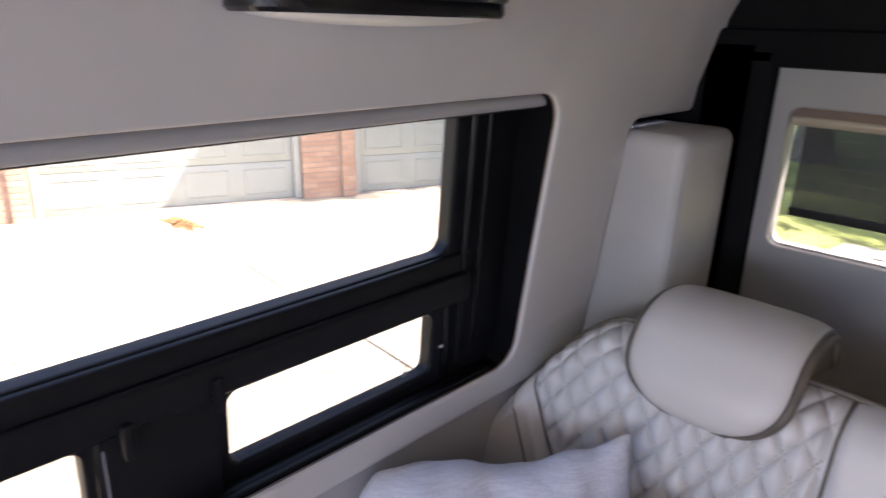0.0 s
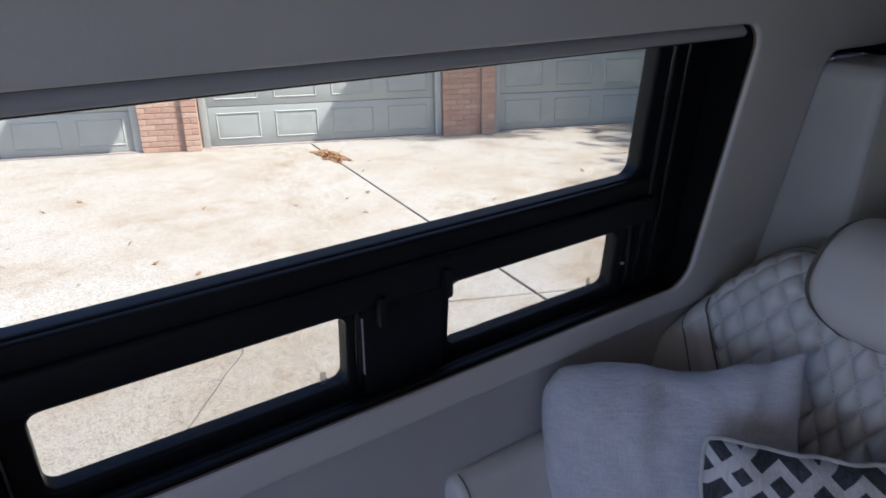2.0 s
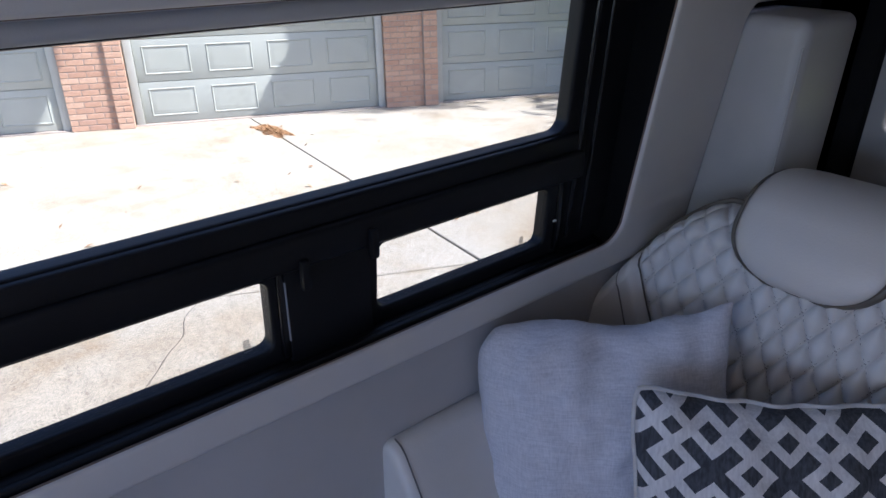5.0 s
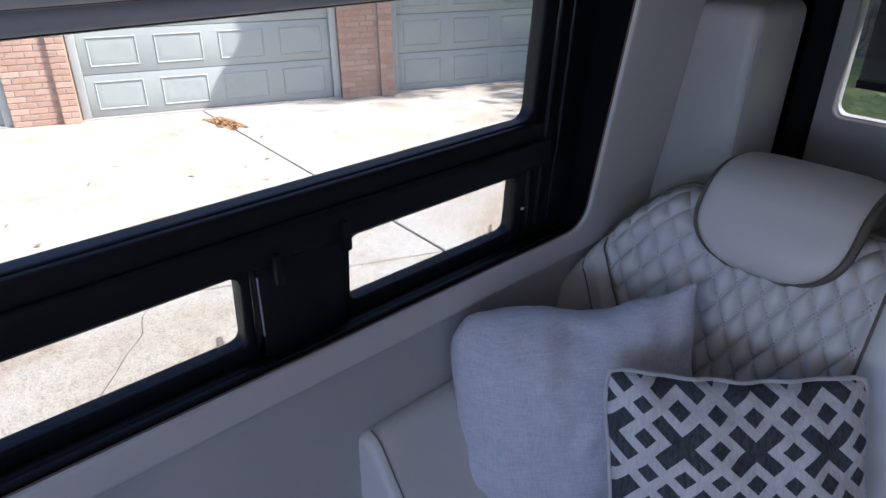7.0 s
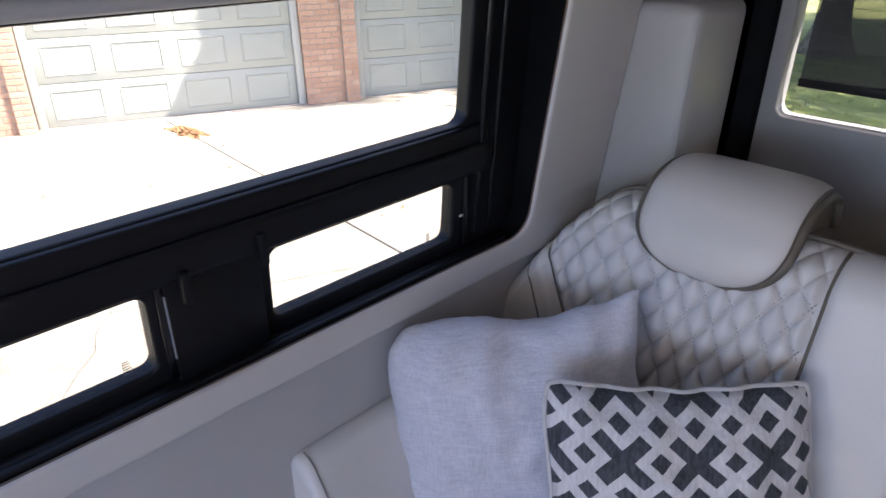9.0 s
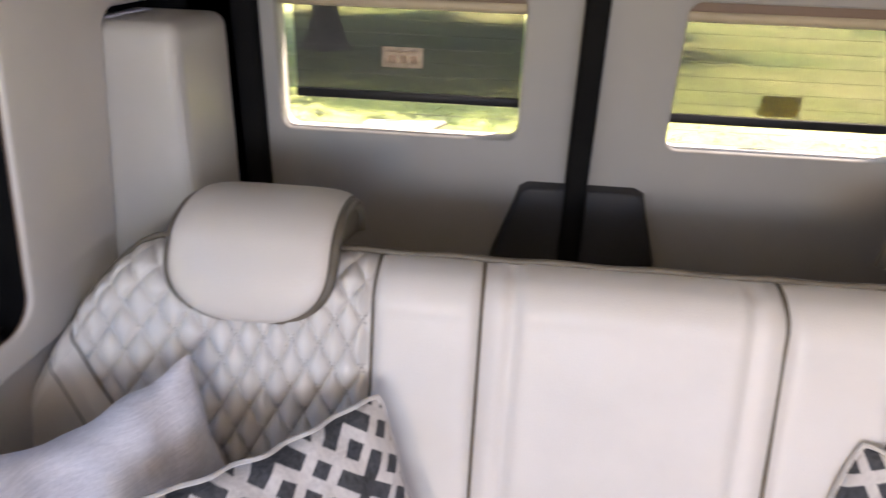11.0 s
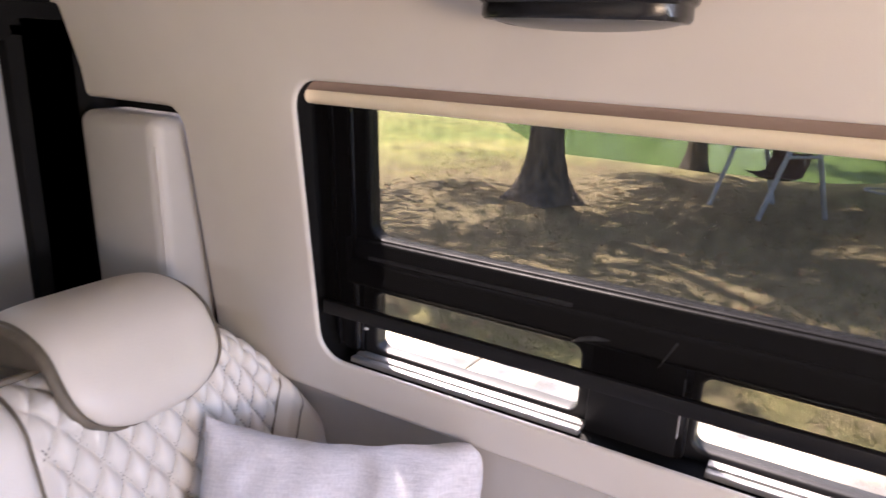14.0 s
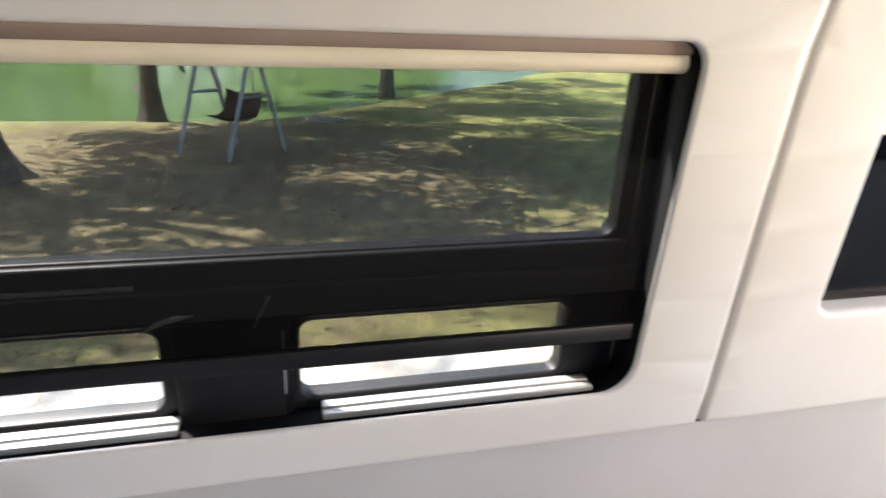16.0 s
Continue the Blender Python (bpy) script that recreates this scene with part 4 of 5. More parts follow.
for s in (-1, 1):
    quilt, outer = bmesh.new(), bmesh.new()
    nx, nv = 250, 240
    grid = []
    for j in range(nv + 1):
        v = j / nv
        r = []
        for i in range(nx + 1):
            x = 0.381 + (0.893 - 0.381) * i / nx
            p = back_point(s * x + OFF * (1 - smoothstep(0.6, 0.8, x)), v)
            so = outer_seam(p.z)
            if x < so:
                run = p.z if v < 0.82 else seat_top(x) - 0.055 + 0.075 * (v - 0.82) / 0.18 * math.pi / 2
                a, b = x / QX + run / QZ, x / QX - run / QZ
                ca, cb = abs(a - round(a)), abs(b - round(b))
                d = 0.0185 * ((1 - (1 - 2 * ca) ** 2) * (1 - (1 - 2 * cb) ** 2)) ** 0.42
                d *= smoothstep(0.0, 0.02, x - 0.381) * smoothstep(0.0, 0.02, so - x)
            else:
                d = 0.016 * smoothstep(0.0, 0.03, x - so)
            d *= min(1.0, (1.0 - v) * 8 + 0.2)
            p = back_point(s * x + OFF * (1 - smoothstep(0.6, 0.8, x)), v, d)
            r.append((p, x < so))
        grid.append(r)
    for tgt, want in ((quilt, True), (outer, False)):
        vs = {}
        for j in range(nv):
            for i in range(nx):
                if grid[j][i][1] == want:
                    q = []
                    for (jj, ii) in ((j, i), (j, i + 1), (j + 1, i + 1), (j + 1, i)):
                        if (jj, ii) not in vs:
                            vs[(jj, ii)] = tgt.verts.new(grid[jj][ii][0])
                        q.append(vs[(jj, ii)])
                    tgt.faces.new(q if s > 0 else q[::-1])
    bpart("quilted_panel", quilt, M_LEATHER, "diamond-quilted off-white leather panel", sharp=42)
    bpart("end_panel", outer, M_LEATHER)
    # piping on the slanted seam
    pts = []
    for k in range(60):
        x = 0.58 + 0.29 * k / 59
        z, h = 0.87 - (0.815 - x) / 0.62, seat_top(x)
        if z < 0.47 or z > h - 0.002:
            continue
        if z < h - 0.055:
            v = 0.82 * (z - 0.44) / (h - 0.055 - 0.44)
        else:
            v = 0.82 + 0.18 * math.asin((z - h + 0.055) / 0.055) / (math.pi / 2)
        pts.append(back_point(s * x + OFF * (1 - smoothstep(0.6, 0.8, x)), v, 0.003))
    bpart("seam_piping", tube(pts, 0.0019, 6), M_PIPE)
    # second, stitched seam further out
    pts = []
    for k in range(60):
        x = 0.62 + 0.27 * k / 59
        z, h = 0.87 - (0.872 - x) / 0.62, seat_top(x)
        if 0.47 < z < h - 0.003:
            v = 0.82 * (z - 0.44) / (h - 0.055 - 0.44) if z < h - 0.055 else 0.82 + 0.18 * math.asin((z - h + 0.055) / 0.055) / (math.pi / 2)
            pts.append(back_point(s * x + OFF * (1 - smoothstep(0.6, 0.8, x)), v, 0.016 * min(1.0, (1.0 - v) * 8 + 0.2)))
    bpart("end_seam", tube(pts, 0.0018, 6), M_STITCH)
    # stitches along both families of quilting lines
    bm = bmesh.new()
    for fam in (1, -1):
        for k in range(-30, 40):
            zz = 0.46
            while zz < 0.965:
                x = QX * (k - fam * zz / QZ)
                zz += 0.0062
                if not (0.388 < x < outer_seam(zz) - 0.008):
                    continue
                h = seat_top(x)
                if zz > h - 0.06:
                    continue
                off = OFF * (1 - smoothstep(0.6, 0.8, x))
                v = 0.82 * (zz - 0.44) / (h - 0.055 - 0.44)
                c_ = x / QX - fam * zz / QZ
                p0 = back_point(s * x + off, v, 0.004 + 0.0056 * min(1.0, abs(c_ - round(c_)) / 0.22))
                dz_ = 0.0025
                dx_ = -fam * QX / QZ * dz_ * s
                p1, p2 = p0 + Vector((dx_, dz_ * 0.27, dz_)), p0 - Vector((dx_, dz_ * 0.27, dz_))
                sd = Vector((0.0012, 0, 0))
                bm.faces.new([bm.verts.new(c) for c in (p1, p0 + sd, p2, p0 - sd)])
    st_ob = bpart("stitching", bm, M_STITCH)
    st_ob["kind"] = "stuff"

for x in (-0.380, -0.2185, 0.2185, 0.380):
    bpart("seam_piping", tube([back_point(x + OFF, j / 40, 0.001) for j in range(2, 41)], 0.0034, 6), M_PIPE)
# rear edge: piping, and the back shell that closes the backrest
bpart("top_piping", tube([back_point(-0.892 + 1.784 * i / 80, 0.985, 0.0085 + 0.0015 * math.sin(i * 0.9)) for i in range(81)], 0.0052, 8), M_PIPE)
rows = []
for k, (dy, f) in enumerate(((0.0, 1.0), (0.012, 0.985), (0.02, 0.8), (0.02, 0.0))):
    rows.append([(lambda p: (p.x, p.y + dy, 0.40 + (p.z - 0.40) * f))(back_point(-0.892 + 1.784 * i / 60, 1.0)) for i in range(61)])
bpart("back_shell", from_grid(rows), M_PIPE)

# seat cushions, base and end bolsters
for a, b in ((-0.86, -0.222), (-0.218, 0.218), (0.222, 0.86)):
    bpart("seat_cushion", boxes((a, b, 0.44, 1.06, 0.30, 0.465), bevel=0.035, seg=5), M_LEATHER)
bpart("seat_base", boxes((-0.86, 0.86, 0.50, 1.20, 0.0, 0.31), bevel=0.01), M_LOWER)
for s in (-1, 1):
    # wedge pads on the side walls: upright back, rounded crest, slanted face
    sec = [(0.903, 0.42), (0.903, 0.70), (0.896, 0.714), (0.882, 0.719), (0.866, 0.716), (0.853, 0.706), (0.80, 0.63), (0.755, 0.555), (0.735, 0.50), (0.73, 0.45), (0.74, 0.42)]
    rows = []
    for yy, q in ((0.545, 0.86), (0.547, 0.93), (0.553, 0.98), (0.564, 1.0), (0.70, 1.0), (0.86, 1.0)):
        rows.append([(s * (0.903 - (0.903 - c[0]) * q), yy, 0.42 + (c[1] - 0.42) * (0.5 + 0.5 * q)) for c in sec])
    bm = from_grid(rows, close_u=True)
    bmesh.ops.holes_fill(bm, edges=[ed for ed in bm.edges if ed.is_boundary], sides=0)
    bmesh.ops.recalc_face_normals(bm, faces=bm.faces[:])
    bpart("end_bolster", bm, M_LEATHER, "rounded off-white leather end bolster", sharp=60)
    bpart("seam_piping", tube([Vector(p) for p in rows[3][3:9]], 0.0016, 6), M_STITCH, parent=bench)


def headrest(xc):
    """A pad that hangs over the backrest's top, with a taupe side band."""
    path = []
    for k in range(7):      # short drop behind the top edge
        t = k / 6
        path.append((1.352 - 0.004 * t, 1.016 + 0.024 * t))
    for k in range(1, 17):  # over the top
        a = math.pi * k / 16 * 0.86
        path.append((1.256 + 0.092 * math.cos(a), 1.040 + 0.050 * math.sin(a)))
    y0, z0 = path[-1]
    for k in range(1, 19):  # down the front
        t = k / 18
        path.append((y0 - 0.040 * t - 0.012 * math.sin(t * math.pi), z0 - 0.112 * t))
    n = len(path)
    rows = []
    for i, (y, z) in enumerate(path):
        a, b = path[max(0, i - 1)], path[min(n - 1, i + 1)]
        d = Vector((0, b[0] - a[0], b[1] - a[1])).normalized()
        nrm = Vector((0, -d.z, d.y))
        t = max(0.0, (i - (n - 17)) / 16)
        w = 0.125 * (max(0.0, 1 - t ** 2.6)) ** (1 / 2.0) + 0.0015
        th = 0.022 * (max(0.0, 1 - max(0, (t - 0.75) / 0.25) ** 2)) ** 0.5 + 0.001
        ring = []
        for k in range(40):
            an = 2 * math.pi * k / 40
            cu, su = math.cos(an), math.sin(an)
            ring.append(Vector((xc, y, z)) + Vector((1, 0, 0)) * w * math.copysign(abs(cu) ** 0.42, cu) + nrm * th * math.copysign(abs(su) ** 0.8, su))
        rows.append(ring)
    bm = from_grid(rows, close_u=True)
    bmesh.ops.holes_fill(bm, edges=[e for e in bm.edges if e.is_boundary], sides=0)
    bmesh.ops.recalc_face_normals(bm, faces=bm.faces[:])
    pad = bpart("headrest", bm, M_HEAD, "ivory leather headrest with taupe piping", sharp=70)
    m = 40
    core = bmesh.new()
    ends = []
    for x in (xc - 0.1246, xc + 0.1246):
        ends.append([core.verts.new((x, y, z)) for y, z in path[:24]])
        core.faces.new(ends[-1])
    for i in range(24):
        core.faces.new((ends[0][i], ends[0][(i + 1) % 24], ends[1][(i + 1) % 24], ends[1][i]))
    bmesh.ops.recalc_face_normals(core, faces=core.faces[:])
    bpart("core", core, M_PIPE, "taupe side of the headrest", parent=pad)
    edge = [rows[i][0] for i in range(n - 1)] + [rows[i][m // 2] for i in range(n - 2, -1, -1)]
    bpart("piping", tube(edge, 0.0085, 8), M_PIPE, parent=pad)
    # gusset on both flanks
    for k0 in (0, m // 2):
        rr = []
        for i in range(n - 3):
            rr.append([rows[i][(k0 + dk) % m] + (rows[i][k0] - Vector((xc, rows[i][k0].y, rows[i][k0].z))).normalized() * 0.002 for dk in (-3, -1, 0, 1, 3)])
        bpart("gusset", from_grid(rr), M_PIPE, parent=pad)


headrest(-0.536)
headrest(0.586)


# ---- pillows ----
def pillow_bm(w, h, t, seed, pinch=0.07, n=48, cells=None, soft=(0, 0, 0, 0), sag=0.0, wave=0.014, ear=0.0, dip=0.0):
    """A filled cushion: pinched sides, pointed corners, fuller middle, some creases. Lies in x (width), z (height), y (thickness)."""
    bm = bmesh.new()
    uvl = bm.loops.layers.uv.new("cloth")
    sides = []
    for sg in (-1, 1):
        rows = []
        for j in range(n + 1):
            v = -1 + 2 * j / n
            r = []
            for i in range(n + 1):
                u = -1 + 2 * i / n
                x = w / 2 * u * (1 - pinch * (1 - abs(v) ** 2.2))
                z = h / 2 * v * (1 - pinch * (1 - abs(u) ** 2.2))
                c = abs(u * v) ** 7
                for k, (su, sv) in enumerate(((-1, 1), (1, 1), (1, -1), (-1, -1))):
                    if u * su > 0 and v * sv > 0:
                        x -= su * soft[k] * c
                        z -= sv * soft[k] * c
                q = max(0.0, (1 - u * u)) * max(0.0, (1 - v * v))
                y = sg * t / 2 * q ** 0.5
                k = 0.9 * min(1.0, q * 5)
                y += sg * 0.019 * k * noise.noise(Vector((u * 2.1 + seed, v * 2.1, sg * 3.0)))
                y += sg * 0.011 * k * noise.noise(Vector((u * 5.0 + seed, v * 5.0 + 9, sg * 3.0)))
                # gathers that run in from the edges
                y += sg * 0.006 * math.sin(17 * u + 3 * v + seed) * abs(v) ** 6 * (1 - u * u)
                y += sg * 0.006 * math.sin(15 * v + 2 * u + seed) * abs(u) ** 6 * (1 - v * v)
                z += (sag * (1 - u * u) + wave * noise.noise(Vector((u * 2.6 + seed * 3, v * 0.4, 0.5)))) * smoothstep(-0.2, 1.0, v) * -1
                # a turned-up corner and a sagging stretch of the upper edge
                z += ear * smoothstep(0.70, 0.96, u) * smoothstep(0.5, 1.0, v) - dip * math.exp(-((u - 0.22) / 0.26) ** 2) * smoothstep(0.1, 1.0, v)
                x += 0.006 * noise.noise(Vector((v * 2.0 + seed, 4.0, 1.5))) * abs(u)
                r.append((x, y, z))
            rows.append(r)
        sides.append(rows)
    front, back = sides
    vf = [[bm.verts.new(p) for p in r] for r in front]
    vb = [[(vf[j][i] if i in (0, n) or j in (0, n) else bm.verts.new(back[j][i])) for i in range(n + 1)] for j in range(n + 1)]
    for vs, flip in ((vf, False), (vb, True)):
        for j in range(n):
            for i in range(n):
                q = [(j, i), (j, i + 1), (j + 1, i + 1), (j + 1, i)]
                if flip:
                    q = q[::-1]
                f = bm.faces.new([vs[a][b] for a, b in q])
                for lp, (a, b) in zip(f.loops, q):
                    cu, cv = (cells or (4, 4))
                    lp[uvl].uv = (b / n * cu, a / n * cv)
    edge = [front[0][i] for i in range(n)] + [front[j][n] for j in range(n)] + [front[n][n - i] for i in range(n)] + [front[n - j][0] for j in range(n)]
    return bm, edge


def pillow(name, top_a, top_b, w, h, t, tilt, mat, label, seed, cord=None, cells=None, pinch=0.07, soft=(0, 0, 0, 0), sag=0.0, wave=0.014, ear=0.0, dip=0.0):
    """top_a and top_b: the two upper corners as seen from the front, on the pillow's own left and right."""
    a, b = Vector(top_a), Vector(top_b)
    ex = (b - a).normalized()
    nrm = Vector((ex.y, -ex.x, 0)).normalized()          # faces the room
    up0 = ex.cross(nrm) if ex.cross(nrm).z > 0 else nrm.cross(ex)
    up = (up0 * math.cos(radians(tilt)) - nrm * math.sin(radians(tilt))).normalized()
    back = up.cross(ex)
    c = (a + b) / 2 - up * (h / 2)
    m = Matrix(((ex.x, back.x, up.x, c.x), (ex.y, back.y, up.y, c.y), (ex.z, back.z, up.z, c.z), (0, 0, 0, 1)))
    top = tagged(empty(name, m), label, "pillow", "pillows on the bench")
    bm, edge = pillow_bm(w, h, t, seed, pinch, cells=cells, soft=soft, sag=sag, wave=wave, ear=ear, dip=dip)
    part("cover", bm, mat, top, sharp=75)
    if cord:
        part("piping", tube(edge, 0.0042, 7, closed=True), cord, top, "ivory corded edge")
    return top


pillow("linen_pillow", (-0.868, 0.748, 0.884), (-0.604, 1.036, 0.918), 0.43, 0.46, 0.20, 9, M_LINEN, "light grey linen pillow leaning in the bench corner", 1.7, pinch=0.02, soft=(0.028, 0.002, 0.0, 0.0), sag=0.0, wave=0.008, ear=0.017, dip=0.013)
pillow("lattice_pillow", (-0.607, 0.820, 0.880), (-0.323, 1.060, 0.901), 0.385, 0.40, 0.15, 24, M_LATTICE, "charcoal and ivory lattice pillow with corded edge", 4.2, M_CORD, (3.7, 3.92), pinch=0.05, soft=(0.011, 0.011, 0.008, 0.008), sag=0.011, wave=0.004)
pillow("linen_pillow", (0.642, 1.060, 0.938), (0.868, 0.752, 0.904), 0.44, 0.46, 0.16, 20, M_LINEN, "light grey linen pillow leaning against the bench end", 8.3, pinch=0.05, soft=(0.0, 0.03, 0.03, 0.02), sag=0.014)
pillow("lattice_pillow", (0.359, 1.100, 0.866), (0.690, 0.915, 0.838), 0.385, 0.40, 0.15, 24, M_LATTICE, "charcoal and ivory lattice pillow on the bench", 6.1, M_CORD, (3.7, 3.92), pinch=0.05, soft=(0.011, 0.011, 0.008, 0.008), sag=0.011, wave=0.004)

# ---- outside: ground ----
def ground_z(x, y):
    z = -0.30
    z += -0.32 * smoothstep(-1.5, 3.5, x)
    # beneath the drive the soil follows its fitted tilt, a little lower
    fall = -0.327 + 0.0637 * max(x, -15.0) - 0.022 * max(y, -16.0)
    z += (fall - z) * smoothstep(-0.1, 0.5, -x) * (1 - smoothstep(9.0, 12.0, y)) * (1 - smoothstep(4.7, 5.7, y) * smoothstep(-3.9, -2.9, x))
    if x > 10:
        q, sh, edge_q = y / x, 1.1 * max(0.0, 0.5 - y), 0.42 + 0.075 * smoothstep(14.0, 24.0, x)
        z += -1.1 * smoothstep(13.5 + sh, 20.0 + sh, x) * smoothstep(-0.50, -0.38, q) * (1 - smoothstep(edge_q - 0.04, edge_q + 0.03, q))
    z += -0.32 * smoothstep(2.5, 6.0, y) * (1 - smoothstep(-1.5, 3.5, x)) * max(smoothstep(-3.5, -1.0, x), smoothstep(8.5, 11.0, y))
    return z


# tilts the driveway and the garage together so that they fit the camera's view
VIEW_TILT = Matrix.Translation((0.0485, -0.0039, 0.0322)) @ Matrix(((0.99794, 0.00937, -0.06351, 0), (-0.00796, 0.99971, 0.02253, 0), (0.0637, -0.02197, 0.99773, 0), (0, 0, 0, 1)))


def axis(stops):
    out = []
    for a, b, k in stops:
        out += [a + (b - a) * i / k for i in range(k)]
    return out + [stops[-1][1]]


gx = axis([(-900, -60, 8), (-60, -12, 8), (-12, -1.5, 14), (-1.5, 4, 12), (4, 13, 8), (13, 30, 20), (30, 80, 8), (80, 900, 8)])
gy = axis([(-900, -60, 8), (-60, -14, 10), (-14, 2, 16), (2, 7, 10), (7, 30, 18), (30, 80, 8), (80, 900, 8)])
bm = from_grid([[(x, y, ground_z(x, y) - 0.03) for x in gx] for y in gy])
tagged(part("ground", bm, M_LAWN), "dry patchy summer lawn", "lawn", kind="structure")

# pond and its far bank
bm = from_grid([[(x, y, -1.30) for x in (15.0, 40.0, 70.0, 104.0)] for y in (-60, -20, 0, 50)])
tagged(part("water", bm, M_WATER), "green pond water beyond the lawn", "pond", kind="structure")

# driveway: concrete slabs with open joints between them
drive = tagged(empty("driveway", VIEW_TILT @ pose(-3.14, 2.75, 0)), "weathered pale concrete driveway in large slabs", "driveway", kind="structure")
SKEW = Matrix(((0.989, 0.39, 0, 0), (-0.147, 0.921, 0, 0), (0, 0, 1, 0), (0, 0, 0, 1)))


def dpart(nm, bm, mat, **k):
    bm.transform(SKEW)
    return part(nm, bm, mat, drive, **k)


dpart("joint_bed", boxes((-9.5, 0.0, -16, 5.5, -0.345, -0.322), (0.0, 3.0, -16, 2.6, -0.345, -0.322)), M_JOINT)
for x0, x1 in ((-9.5, 0.0), (0.0, 3.0)):
    for y0, y1 in ((-16, -5.0), (-5.0, 0.0), (0.0, 5.5 if x0 < 0 else 2.6)):
        dpart("slab", boxes((x0 + 0.010, x1 - 0.010, y0 + 0.010, y1 - 0.010, -0.335, -0.300), bevel=0.006, seg=1), M_CONC, smooth=False)
# a thin wandering crack
pts = []
for k in range(33):
    t = k / 32
    pts.append((float(np.interp(t, (0, 0.45, 0.6, 1), (-0.734, -0.245, -0.075, 0.37))) + 0.012 * math.sin(23 * t), float(np.interp(t, (0, 0.45, 0.6, 1), (-1.65, -1.934, -2.066, -2.435))) + 0.014 * math.sin(17 * t + 1), -0.2995))
bm = tube([(p[0], p[1], p[2]) for p in pts], 0.0026, 6)
for v in bm.verts:
    v.co.z = -0.2995 + (v.co.z + 0.2995) * 0.25
part("crack", bm, M_JOINT, drive)

# concrete strip on the lawn side
strip = tagged(empty("pavement", pose(2.6, 0, 0)), "pale concrete strip beside the van", "pavement", kind="structure")
for y0, y1 in ((-9, -5.2), (-5.2, -1.5), (-1.5, 2.2), (2.2, 6.0)):
    bm = bmesh.new()
    box(bm, -1.7, 1.45, y0 + 0.008, y1 - 0.008, -0.02, 0.02, 0.006, 1)
    for v in bm.verts:
        v.co.z += ground_z(v.co.x + 2.6, v.co.y)
    part("slab", bm, M_CONC, strip, smooth=False)

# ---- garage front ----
G = VIEW_TILT @ Matrix.Translation((-9.34, 2.27, -0.30)) @ Matrix(((0.361, -0.933, 0, 0), (0.933, 0.361, 0, 0), (0, 0, 1, 0), (0, 0, 0, 1)))
# in this frame x runs along the wall, y goes into it, z is up from the drive
house = tagged(empty("garage", G), "brick garage with grey panelled doors", "garage")


def gpart(nm, bm, mat, parent=None, label="", **k):
    return part(nm, bm, mat, parent or house, label, **k)


BAY = 4.07
gpart("wall", boxes((-9.0, -8.0, 0.12, 0.3, 0, 3.2), (8.8, 10.0, 0.12, 0.3, 0, 3.2), (-9.0, 10.0, 0.12, 0.3, 2.35, 3.4)), M_MORTAR)
gpart("roof", boxes((-9.4, 10.4, -0.45, 3.0, 3.4, 3.55), bevel=0.02), M_GTRIM)


def garage_door(x0, width):
    top = gpart("garage_door", boxes((x0, x0 + width, 0.075, 0.115, 0.0, 2.35)), M_GDOOR, label="grey raised-panel garage door")
    cols, rows_, w = 4, 4, width / 4
    for r in range(rows_):
        z0 = 0.02 + r * 0.53
        part("door_section", boxes((x0 + 0.004, x0 + width - 0.004, 0.055, 0.078, z0, z0 + 0.522), bevel=0.005, seg=2), M_GDOOR, top)
        for c in range(cols):
            a = x0 + c * w + 0.10
            b = x0 + (c + 1) * w - 0.10
            bm = bmesh.new()
            lv = []
            for ins, y in ((0.0, 0.056), (0.012, 0.044), (0.028, 0.058), (0.034, 0.058), (0.075, 0.047), (0.080, 0.047)):
                lv.append([bm.verts.new(p) for p in ((a + ins, y, z0 + 0.085 + ins), (b - ins, y, z0 + 0.085 + ins), (b - ins, y, z0 + 0.445 - ins), (a + ins, y, z0 + 0.445 - ins))])
            for i in range(len(lv) - 1):
                for k in range(4):
                    bm.faces.new((lv[i][k], lv[i][(k + 1) % 4], lv[i + 1][(k + 1) % 4], lv[i + 1][k]))
            bm.faces.new(lv[-1])
            bmesh.ops.recalc_face_normals(bm, faces=bm.faces[:])
            part("raised_panel", bm, M_GDOOR, top, sharp=20)
    return top


def brick_mesh(w, d, h):
    bm = boxes((-w / 2, w / 2, -d / 2, d / 2, -h / 2, h / 2), bevel=0.004, seg=1)
    me = bpy.data.meshes.new("brick")
    bm.to_mesh(me)
    bm.free()
    me.materials.append(M_BRICK)
    return me


BRICKS = {}


def lay(parent, x0, x1, yf, z0, z1, rnd):
    """Courses of bricks on a pier's face between x0 and x1, each brick its own object."""
    course, zz, k = 0.0735, z0 + 0.036, 0
    while zz < z1:
        x = x0
        first = 0.10 if k % 2 else 0.205
        while x < x1 - 0.02:
            w = min(first if x == x0 else 0.205, x1 - x)
            key = round(w - 0.011, 3)
            if key not in BRICKS:
                BRICKS[key] = brick_mesh(key, 0.09, 0.0625)
            o = new("brick", BRICKS[key])
            o.parent = parent
            o.location = (x + w / 2, yf + 0.045 + rnd.uniform(-0.002, 0.002), zz)
            o.rotation_euler = (0, rnd.uniform(-0.006, 0.006), rnd.uniform(-0.008, 0.008))
            x += w
        zz += course
        k += 1


